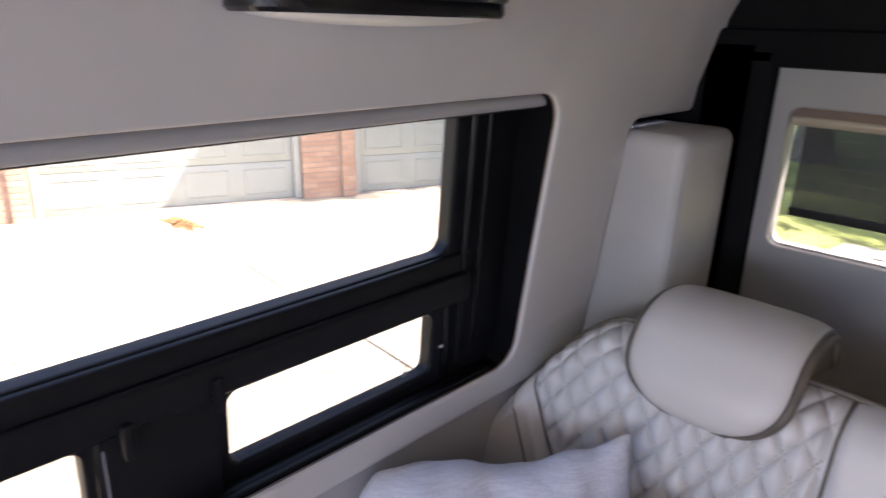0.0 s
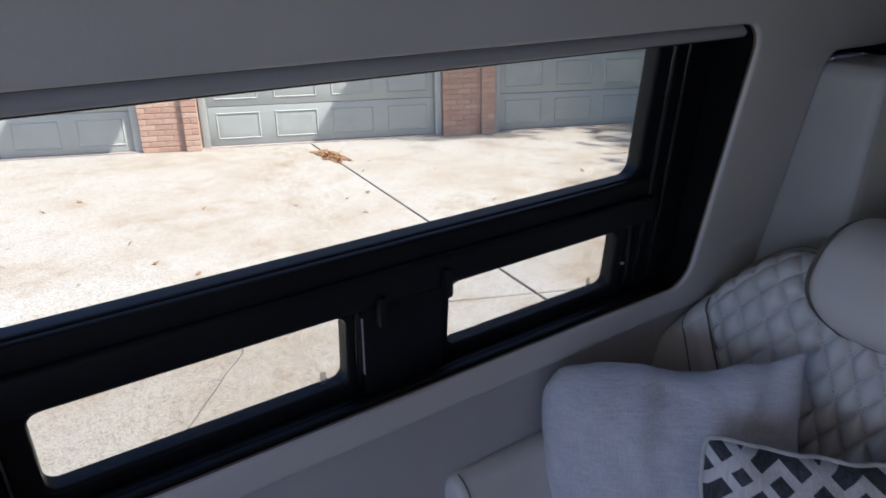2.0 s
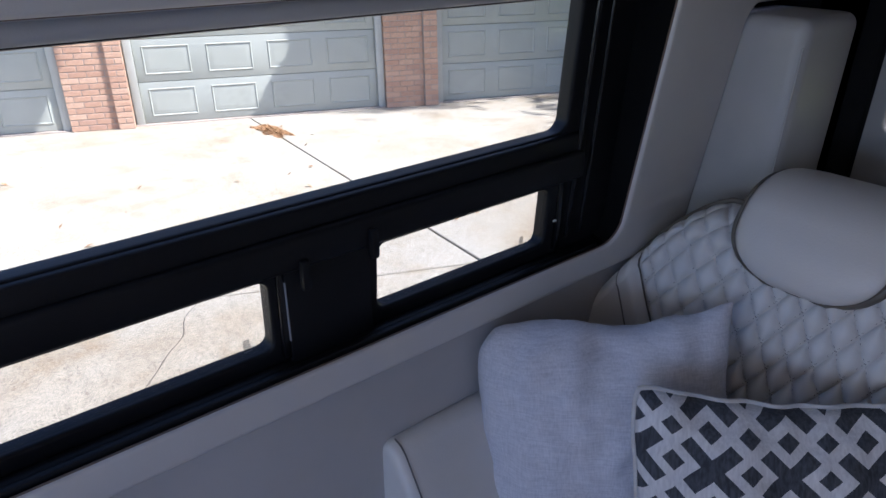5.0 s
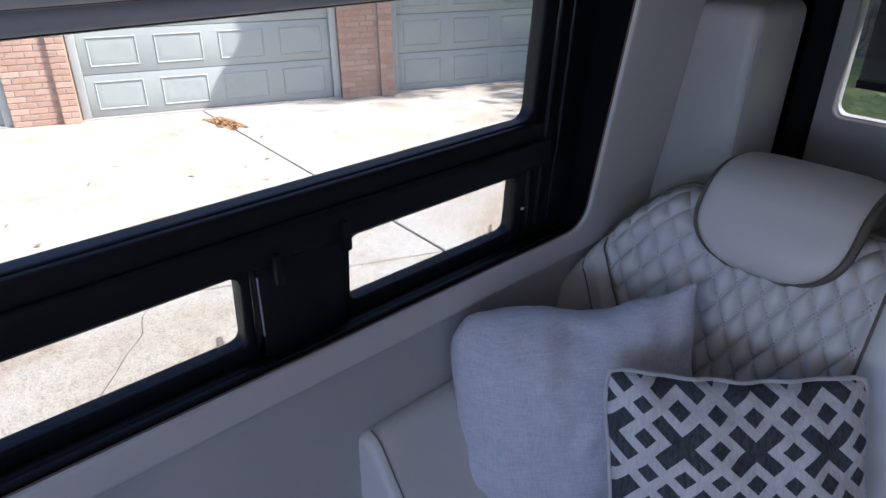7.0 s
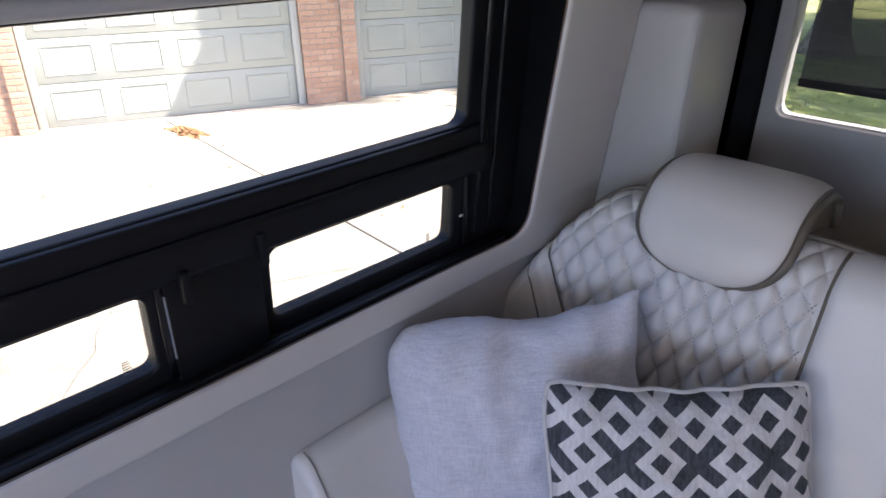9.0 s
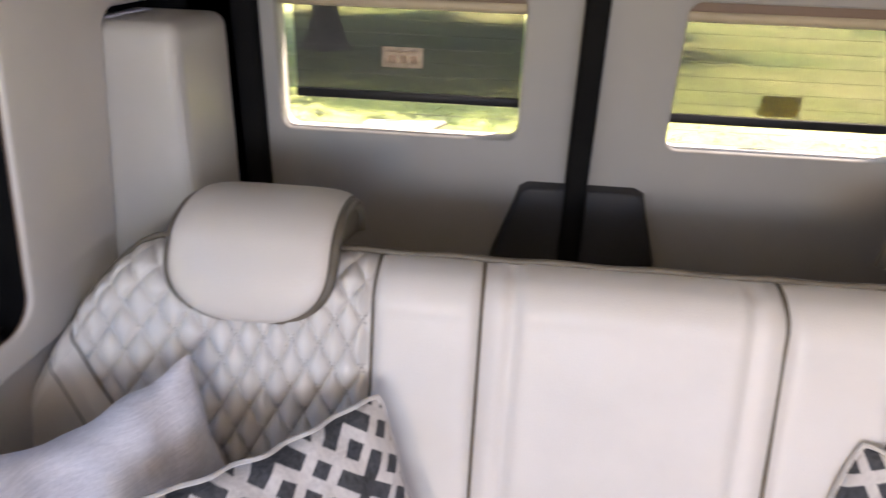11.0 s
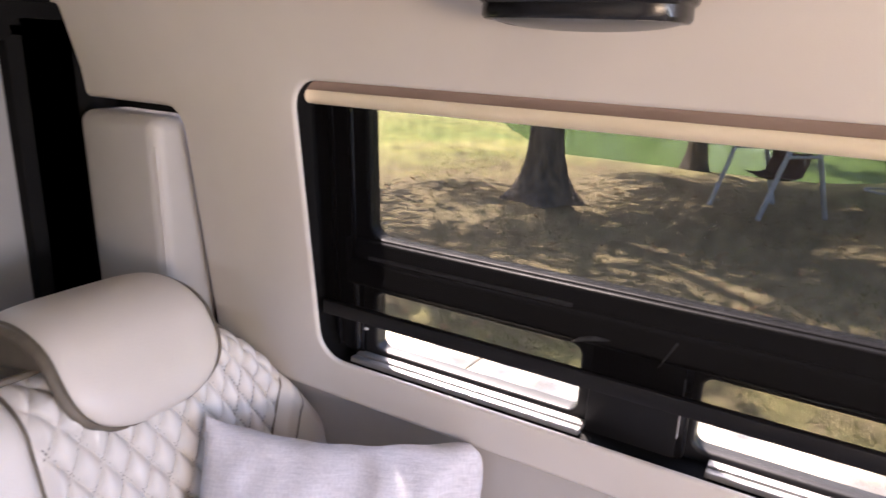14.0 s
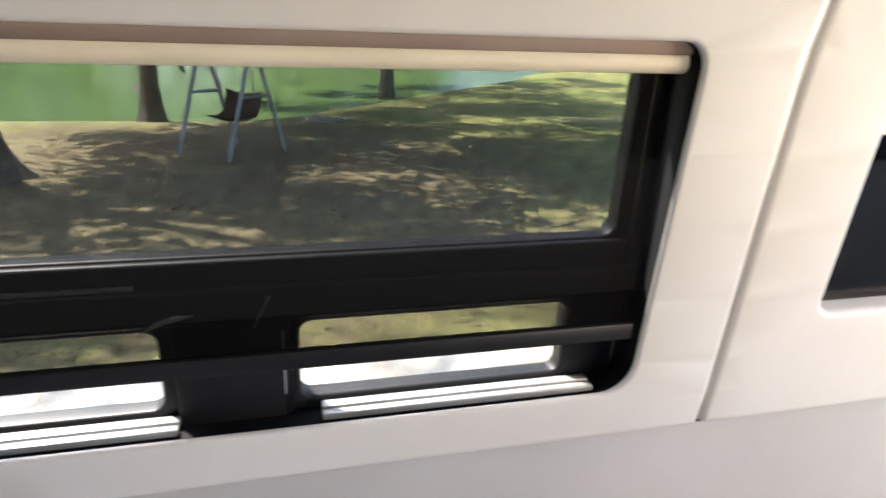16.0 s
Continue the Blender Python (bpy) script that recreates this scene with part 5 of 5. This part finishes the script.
piers = []
for k in (-2, -1, 0, 1, 2):
    x1 = k * BAY
    x0 = x1 - 0.76
    p = gpart("pier", boxes((x0 + 0.012, x1 - 0.19, -0.052, 0.12, 0, 2.4), (x1 - 0.20, x1 - 0.012, -0.108, 0.12, 0, 2.4)), M_MORTAR, label="red brick pier between the garage doors")
    piers.append((p, x0, x1))
    gpart("door_jamb", boxes((x1 + 0.002, x1 + 0.10, 0.0, 0.118, 0, 2.36), bevel=0.006), M_GTRIM)
    gpart("door_jamb", boxes((x1 + BAY - 0.86, x1 + BAY - 0.762, 0.0, 0.118, 0, 2.36), bevel=0.006), M_GTRIM)
    if k < 2:
        garage_door(x1 + 0.10, BAY - 0.96)
gpart("threshold", boxes((-8.8, 8.8, -0.02, 0.12, -0.02, 0.018), bevel=0.006), M_MORTAR)

# unseen slabs added above the bays; their edge throws the slanted shadow on the doors
caster = tagged(empty("shadow_caster", G), "unseen slabs added over the garage to cast the door shadows", "house")
bm = bmesh.new()
prof = ((2.86, 2.36), (3.52, 3.14), (3.52, 6.0), (9.4, 6.0), (9.4, 2.36))
lo_, hi_ = [bm.verts.new((x, -0.85, z)) for x, z in prof], [bm.verts.new((x, -0.62, z)) for x, z in prof]
bm.faces.new(lo_)
bm.faces.new(hi_[::-1])
for k in range(5):
    bm.faces.new((lo_[k], hi_[k], hi_[(k + 1) % 5], lo_[(k + 1) % 5]))
bmesh.ops.recalc_face_normals(bm, faces=bm.faces[:])
part("wall", bm, M_MORTAR, caster)
for xa in (3.52, 9.2):
    part("caster_side", boxes((xa, xa + 0.2, -0.62, 0.2, 3.56, 6.0)), M_MORTAR, caster)
# second added slab, set to shade the next bay's door
bm = bmesh.new()
prof = ((2.86 - BAY, 2.36), (3.52 - BAY, 3.14), (3.52 - BAY, 6.0), (0.22, 6.0), (0.22, 2.36))
lo_, hi_ = [bm.verts.new((x, -0.85, z)) for x, z in prof], [bm.verts.new((x, -0.62, z)) for x, z in prof]
bm.faces.new(lo_)
bm.faces.new(hi_[::-1])
for k in range(5):
    bm.faces.new((lo_[k], hi_[k], hi_[(k + 1) % 5], lo_[(k + 1) % 5]))
bmesh.ops.recalc_face_normals(bm, faces=bm.faces[:])
part("bay_caster", bm, M_MORTAR, caster)
part("caster_side", boxes((3.52 - BAY, 0.22, -0.62, 0.2, 3.56, 6.0)), M_MORTAR, caster)
part("roof", boxes((-0.9, 9.8, -1.15, 3.0, 6.0, 6.15), bevel=0.02), M_GTRIM, caster)

# dry litter on the drive
rnd = random.Random(5)
def litter(name, cx, cy, sx, sy, n, label, size, h):
    bm = bmesh.new()
    for _ in range(n):
        r, a = rnd.random() ** 0.7, rnd.uniform(0, 2 * math.pi)
        r *= 0.98 + 0.7 * noise.noise(Vector((math.cos(a) * 1.9, math.sin(a) * 1.9, 7.3)))
        p = Vector((cx + sx * r * math.cos(a), cy + sy * r * math.sin(a), -0.298 + h * (1 - r) * rnd.random()))
        q = Euler((rnd.uniform(-0.6, 0.6), rnd.uniform(-0.6, 0.6), rnd.uniform(0, 6.28))).to_matrix()
        l, w = size * rnd.uniform(0.5, 1.3), size * rnd.uniform(0.12, 0.5)
        ps = [p + q @ Vector(c) for c in ((-l, 0, 0), (0, -w, 0.004), (l, 0, 0.008), (0, w, 0.004))]
        bm.faces.new([bm.verts.new(c) for c in ps])
    bm.transform(VIEW_TILT)
    return tagged(part(name, bm, M_TWIG, smooth=False), label, "leaves", kind="stuff")


litter("leaf_pile", -7.85, 3.46, 0.40, 0.15, 1800, "small heap of dry brown leaf litter on the driveway", 0.026, 0.055)
bm = bmesh.new()
for _ in range(90):
    x, y = rnd.uniform(-8.4, -3.6), rnd.uniform(-3.0, 8.0)
    q = Euler((rnd.uniform(-0.5, 0.5), rnd.uniform(-0.5, 0.5), rnd.uniform(0, 6.28))).to_matrix()
    l = rnd.uniform(0.015, 0.042)
    bm.faces.new([bm.verts.new(Vector((x, y, -0.292)) + q @ Vector(c)) for c in ((-l, 0, 0), (0, -l * 0.5, 0.008), (l, 0, 0.012), (0, l * 0.5, 0.008))])
bm.transform(VIEW_TILT)
tagged(part("fallen_leaves", bm, M_STRAW, smooth=False), "scattered dry leaves on the driveway", "leaves", kind="stuff")


# ---- trees ----
def tree(x, y, r, height, crown_r, leaves, seed, label, lean_x=0.0, flare=1.9, clumps_n=90, crown_shift=(0.0, 0.0)):
    rd = random.Random(seed)
    z0 = ground_z(x, y) - 0.05
    top = tagged(empty("tree", pose(x, y, z0)), label, "tree", "trees on the lawn")
    hs = [0.0, 0.08, 0.2, 0.4, 0.7, 1.1, 1.8, 2.6, 3.4]
    rows = []
    for h in hs:
        f = 1 + (flare - 1) * math.exp(-h / 0.36)
        ring = []
        for k in range(28):
            a = 2 * math.pi * k / 28
            rr = r * f * (1 - 0.06 * h) * (1 + 0.10 * (f - 0.9) * math.sin(5 * a + seed) + 0.05 * noise.noise(Vector((math.cos(a) * 2, math.sin(a) * 2, h * 1.5 + seed))))
            ring.append((lean_x * h + rr * math.cos(a), rr * math.sin(a), h))
        rows.append(ring)
    part("trunk", from_grid(rows, close_u=True), M_BARK, top, "dark furrowed bark, flaring at the foot")
    for k in range(7):
        a = 2 * math.pi * k / 7 + rd.uniform(-0.3, 0.3)
        l = crown_r * rd.uniform(0.55, 0.85)
        h0 = rd.uniform(2.7, 3.3)
        pts = [Vector((lean_x * h0, 0, h0))]
        for t in (0.33, 0.66, 1.0):
            pts.append(Vector((lean_x * h0 + (crown_shift[0] + math.cos(a) * l) * t, (crown_shift[1] + math.sin(a) * l) * t, h0 + (height - h0) * 0.65 * t ** 0.8)))
        part("limb", tube(pts, [r * 0.5, r * 0.35, r * 0.22, r * 0.08], 8), M_BARK, top)
    bm = bmesh.new()
    clumps = []
    for _ in range(clumps_n):
        a, q = rd.uniform(0, 2 * math.pi), rd.random() ** 0.5
        clumps.append((Vector((crown_shift[0] + math.cos(a) * q * crown_r, crown_shift[1] + math.sin(a) * q * crown_r, rd.uniform(2.9 + 0.8 * (1 - q), height) * (1 - 0.18 * q))), rd.uniform(0.7, 1.4)))
    for _ in range(leaves):
        c, cr = rd.choice(clumps)
        p = c + Vector((rd.gauss(0, 0.40), rd.gauss(0, 0.40), rd.gauss(0, 0.30))) * cr
        q = Euler((rd.uniform(-1, 1), rd.uniform(-1, 1), rd.uniform(0, 6.28))).to_matrix()
        l = rd.uniform(0.08, 0.17)
        bm.faces.new([bm.verts.new(p + q @ Vector(v)) for v in ((-l, 0, 0), (-l * 0.2, -l * 0.5, 0), (l, 0, 0), (-l * 0.2, l * 0.5, 0))])
    part("crown", bm, M_LEAF, top, "loose green crown", smooth=False)
    return top


# crowns stay out of view; their size and shift are set for shade
tree(9.4, 4.0, 0.245, 9.5, 5.2, 8000, 3, "shade tree with a thick flaring trunk on the lawn", -0.02, flare=2.5, clumps_n=52, crown_shift=(0.9, -1.5))
tree(14.6, 2.72, 0.17, 8.8, 6.3, 33000, 5, "slender tree at the pond's edge", clumps_n=190, crown_shift=(-0.8, -4.2))
tree(24.0, -3.65, 0.26, 9.5, 6.0, 16000, 7, "tree on the far lawn by the pond")
tree(-3.74, 13.3, 0.225, 9.0, 6.4, 36000, 9, "shade tree on the lawn behind the van", flare=2.3, clumps_n=165, crown_shift=(0.9, 1.2))

# added where the door post hides it, to shade the rear lawn
tree(0.80, 16.6, 0.24, 8.8, 4.6, 34000, 12, "unseen tree added behind the door post to shade the rear lawn", clumps_n=170)

# grass tufts behind the van and on the near lawn
bm = bmesh.new()
rd = random.Random(41)
for k in range(30000):
    if k % 3:
        y = 5.5 + 17 * rd.random() ** 1.5
        x = rd.uniform(-0.78, 0.75) * y
    else:
        x = 4.3 + 9 * rd.random() ** 1.3
        y = rd.uniform(-0.6, 0.65) * x
    z = ground_z(x, y) - 0.03
    for _ in range(2):
        a = rd.uniform(0, 6.28)
        w, h = rd.uniform(0.003, 0.008), rd.uniform(0.015, 0.045)
        ox, oy = rd.gauss(0, 0.03), rd.gauss(0, 0.03)
        lx, ly = rd.gauss(0, 0.03), rd.gauss(0, 0.03)
        bm.faces.new([bm.verts.new(v) for v in ((x + ox - w * math.cos(a), y + oy - w * math.sin(a), z), (x + ox + w * math.cos(a), y + oy + w * math.sin(a), z), (x + ox + lx, y + oy + ly, z + h))])
tagged(part("grass", bm, M_BLADE, smooth=False), "dry yellow-green grass tufts", "grass", kind="stuff")

# fallen leaves under the trees
bm = bmesh.new()
rd = random.Random(33)
for _ in range(5000):
    x, y = rd.uniform(4.2, 13.5), rd.uniform(-7.0, 9.0)
    if noise.noise(Vector((x * 0.6, y * 0.6, 2.0))) < rd.uniform(-0.35, 0.3):
        continue
    q = Euler((rd.uniform(-0.5, 0.5), rd.uniform(-0.5, 0.5), rd.uniform(0, 6.28))).to_matrix()
    l = rd.uniform(0.02, 0.045)
    c = Vector((x, y, ground_z(x, y) - 0.015))
    bm.faces.new([bm.verts.new(c + q @ Vector(v)) for v in ((-l, 0, 0), (0, -l * 0.55, 0.008), (l, 0, 0.012), (0, l * 0.55, 0.008))])
tagged(part("leaf_litter", bm, M_STRAW, smooth=False), "dry brown leaves scattered over the lawn", "leaves", kind="stuff")

# far bank
bm = bmesh.new()
rd = random.Random(21)
for _ in range(15000):
    y = rd.uniform(-120, 150)
    x = 105 + rd.uniform(-4, 12)
    # unseen woods, raised on one side so the pond mirrors green there
    tall = 0.35 + 2.9 * smoothstep(-30, -20, y)
    p = Vector((x, y, -1.2 + (abs(rd.gauss(0, 1)) * 4.5 + 2.0 * math.sin(y * 0.13) + rd.random() * 4) * tall))
    q = Euler((rd.uniform(-1, 1), rd.uniform(-1, 1), rd.uniform(0, 6.28))).to_matrix()
    l = rd.uniform(0.9, 2.2)
    bm.faces.new([bm.verts.new(p + q @ Vector(v)) for v in ((-l, 0, 0), (0, -l * 0.7, 0), (l, 0, 0), (0, l * 0.7, 0))])
tagged(part("far_woods", bm, M_LEAF, smooth=False), "distant line of woods across the pond", "woods", kind="stuff")

# ---- swing frame, stake ----
z0 = ground_z(10.8, 1.0) - 0.03
swing = tagged(empty("swing_frame", pose(10.80, 1.02, z0)), "pale metal A-frame swing stand with a brown seat", "swing")
across, along = Vector((0.68, -0.73, 0)), Vector((0.66, 0.75, 0))
apex = []
for k in (-1, 1):
    c = along * (0.50 * k)
    top_p = c + Vector((0, 0, 1.72))
    apex.append(top_p)
    feet = [c + across * (0.56 * j) for j in (-1, 1)]
    for f in feet:
        part("leg", tube([f, top_p], 0.034, 8), M_LADDER, swing)
    part("crossbar", tube([feet[0].lerp(top_p, 0.52), feet[1].lerp(top_p, 0.52)], 0.026, 8), M_LADDER, swing)
part("top_beam", tube([apex[0] - along * 0.12, apex[1] + along * 0.12], 0.034, 8), M_LADDER, swing)
bm = bmesh.new()
rows = []
for i in range(9):
    u = -1 + i / 4
    rows.append([along * (0.36 * u) + across * v + Vector((0, 0, 0.50 + 0.06 * u * u + h)) for v, h in ((-0.24, 0.05), (-0.12, 0.0), (0.05, -0.02), (0.18, 0.02), (0.26, 0.22), (0.28, 0.38))])
part("seat", from_grid(rows), M_SLING, swing, "brown slung seat")
for u in (-0.34, 0.34):
    part("rope", tube([along * u + across * 0.2 + Vector((0, 0, 0.75)), along * u + Vector((0, 0, 1.70))], 0.010, 6), M_LADDER, swing)
st = tagged(empty("marker_stake", pose(22.0, 4.2, ground_z(22.0, 4.2))), "white marker flag on a thin stake", "stake")
part("stake_pole", tube([(0, 0, 0), (0, 0, 0.9)], 0.015, 6), M_LADDER, st)
part("flag", boxes((-0.01, 0.01, -0.14, 0.14, 0.72, 1.0)), M_SIGNW, st)

hose = tagged(empty("garden_hose", pose(13.9, -0.69, ground_z(13.9, -0.69) - 0.01)), "pale coiled garden hose lying on the lawn", "hose")
part("coil", tube([((0.30 + 0.012 * math.sin(7 * a)) * math.cos(a), (0.39 + 0.012 * math.sin(5 * a)) * math.sin(a), 0.02 + 0.008 * (k // 24)) for k, a in ((k, 2 * math.pi * k / 24) for k in range(49))], 0.014, 6), M_LADDER, hose)

# bricks of the piers
rnd = random.Random(11)
for p, x0, x1 in piers[1:4]:
    lay(p, x0, x1 - 0.20, -0.06, 0.0, 1.55, rnd)
    lay(p, x1 - 0.205, x1, -0.115, 0.0, 1.55, rnd)
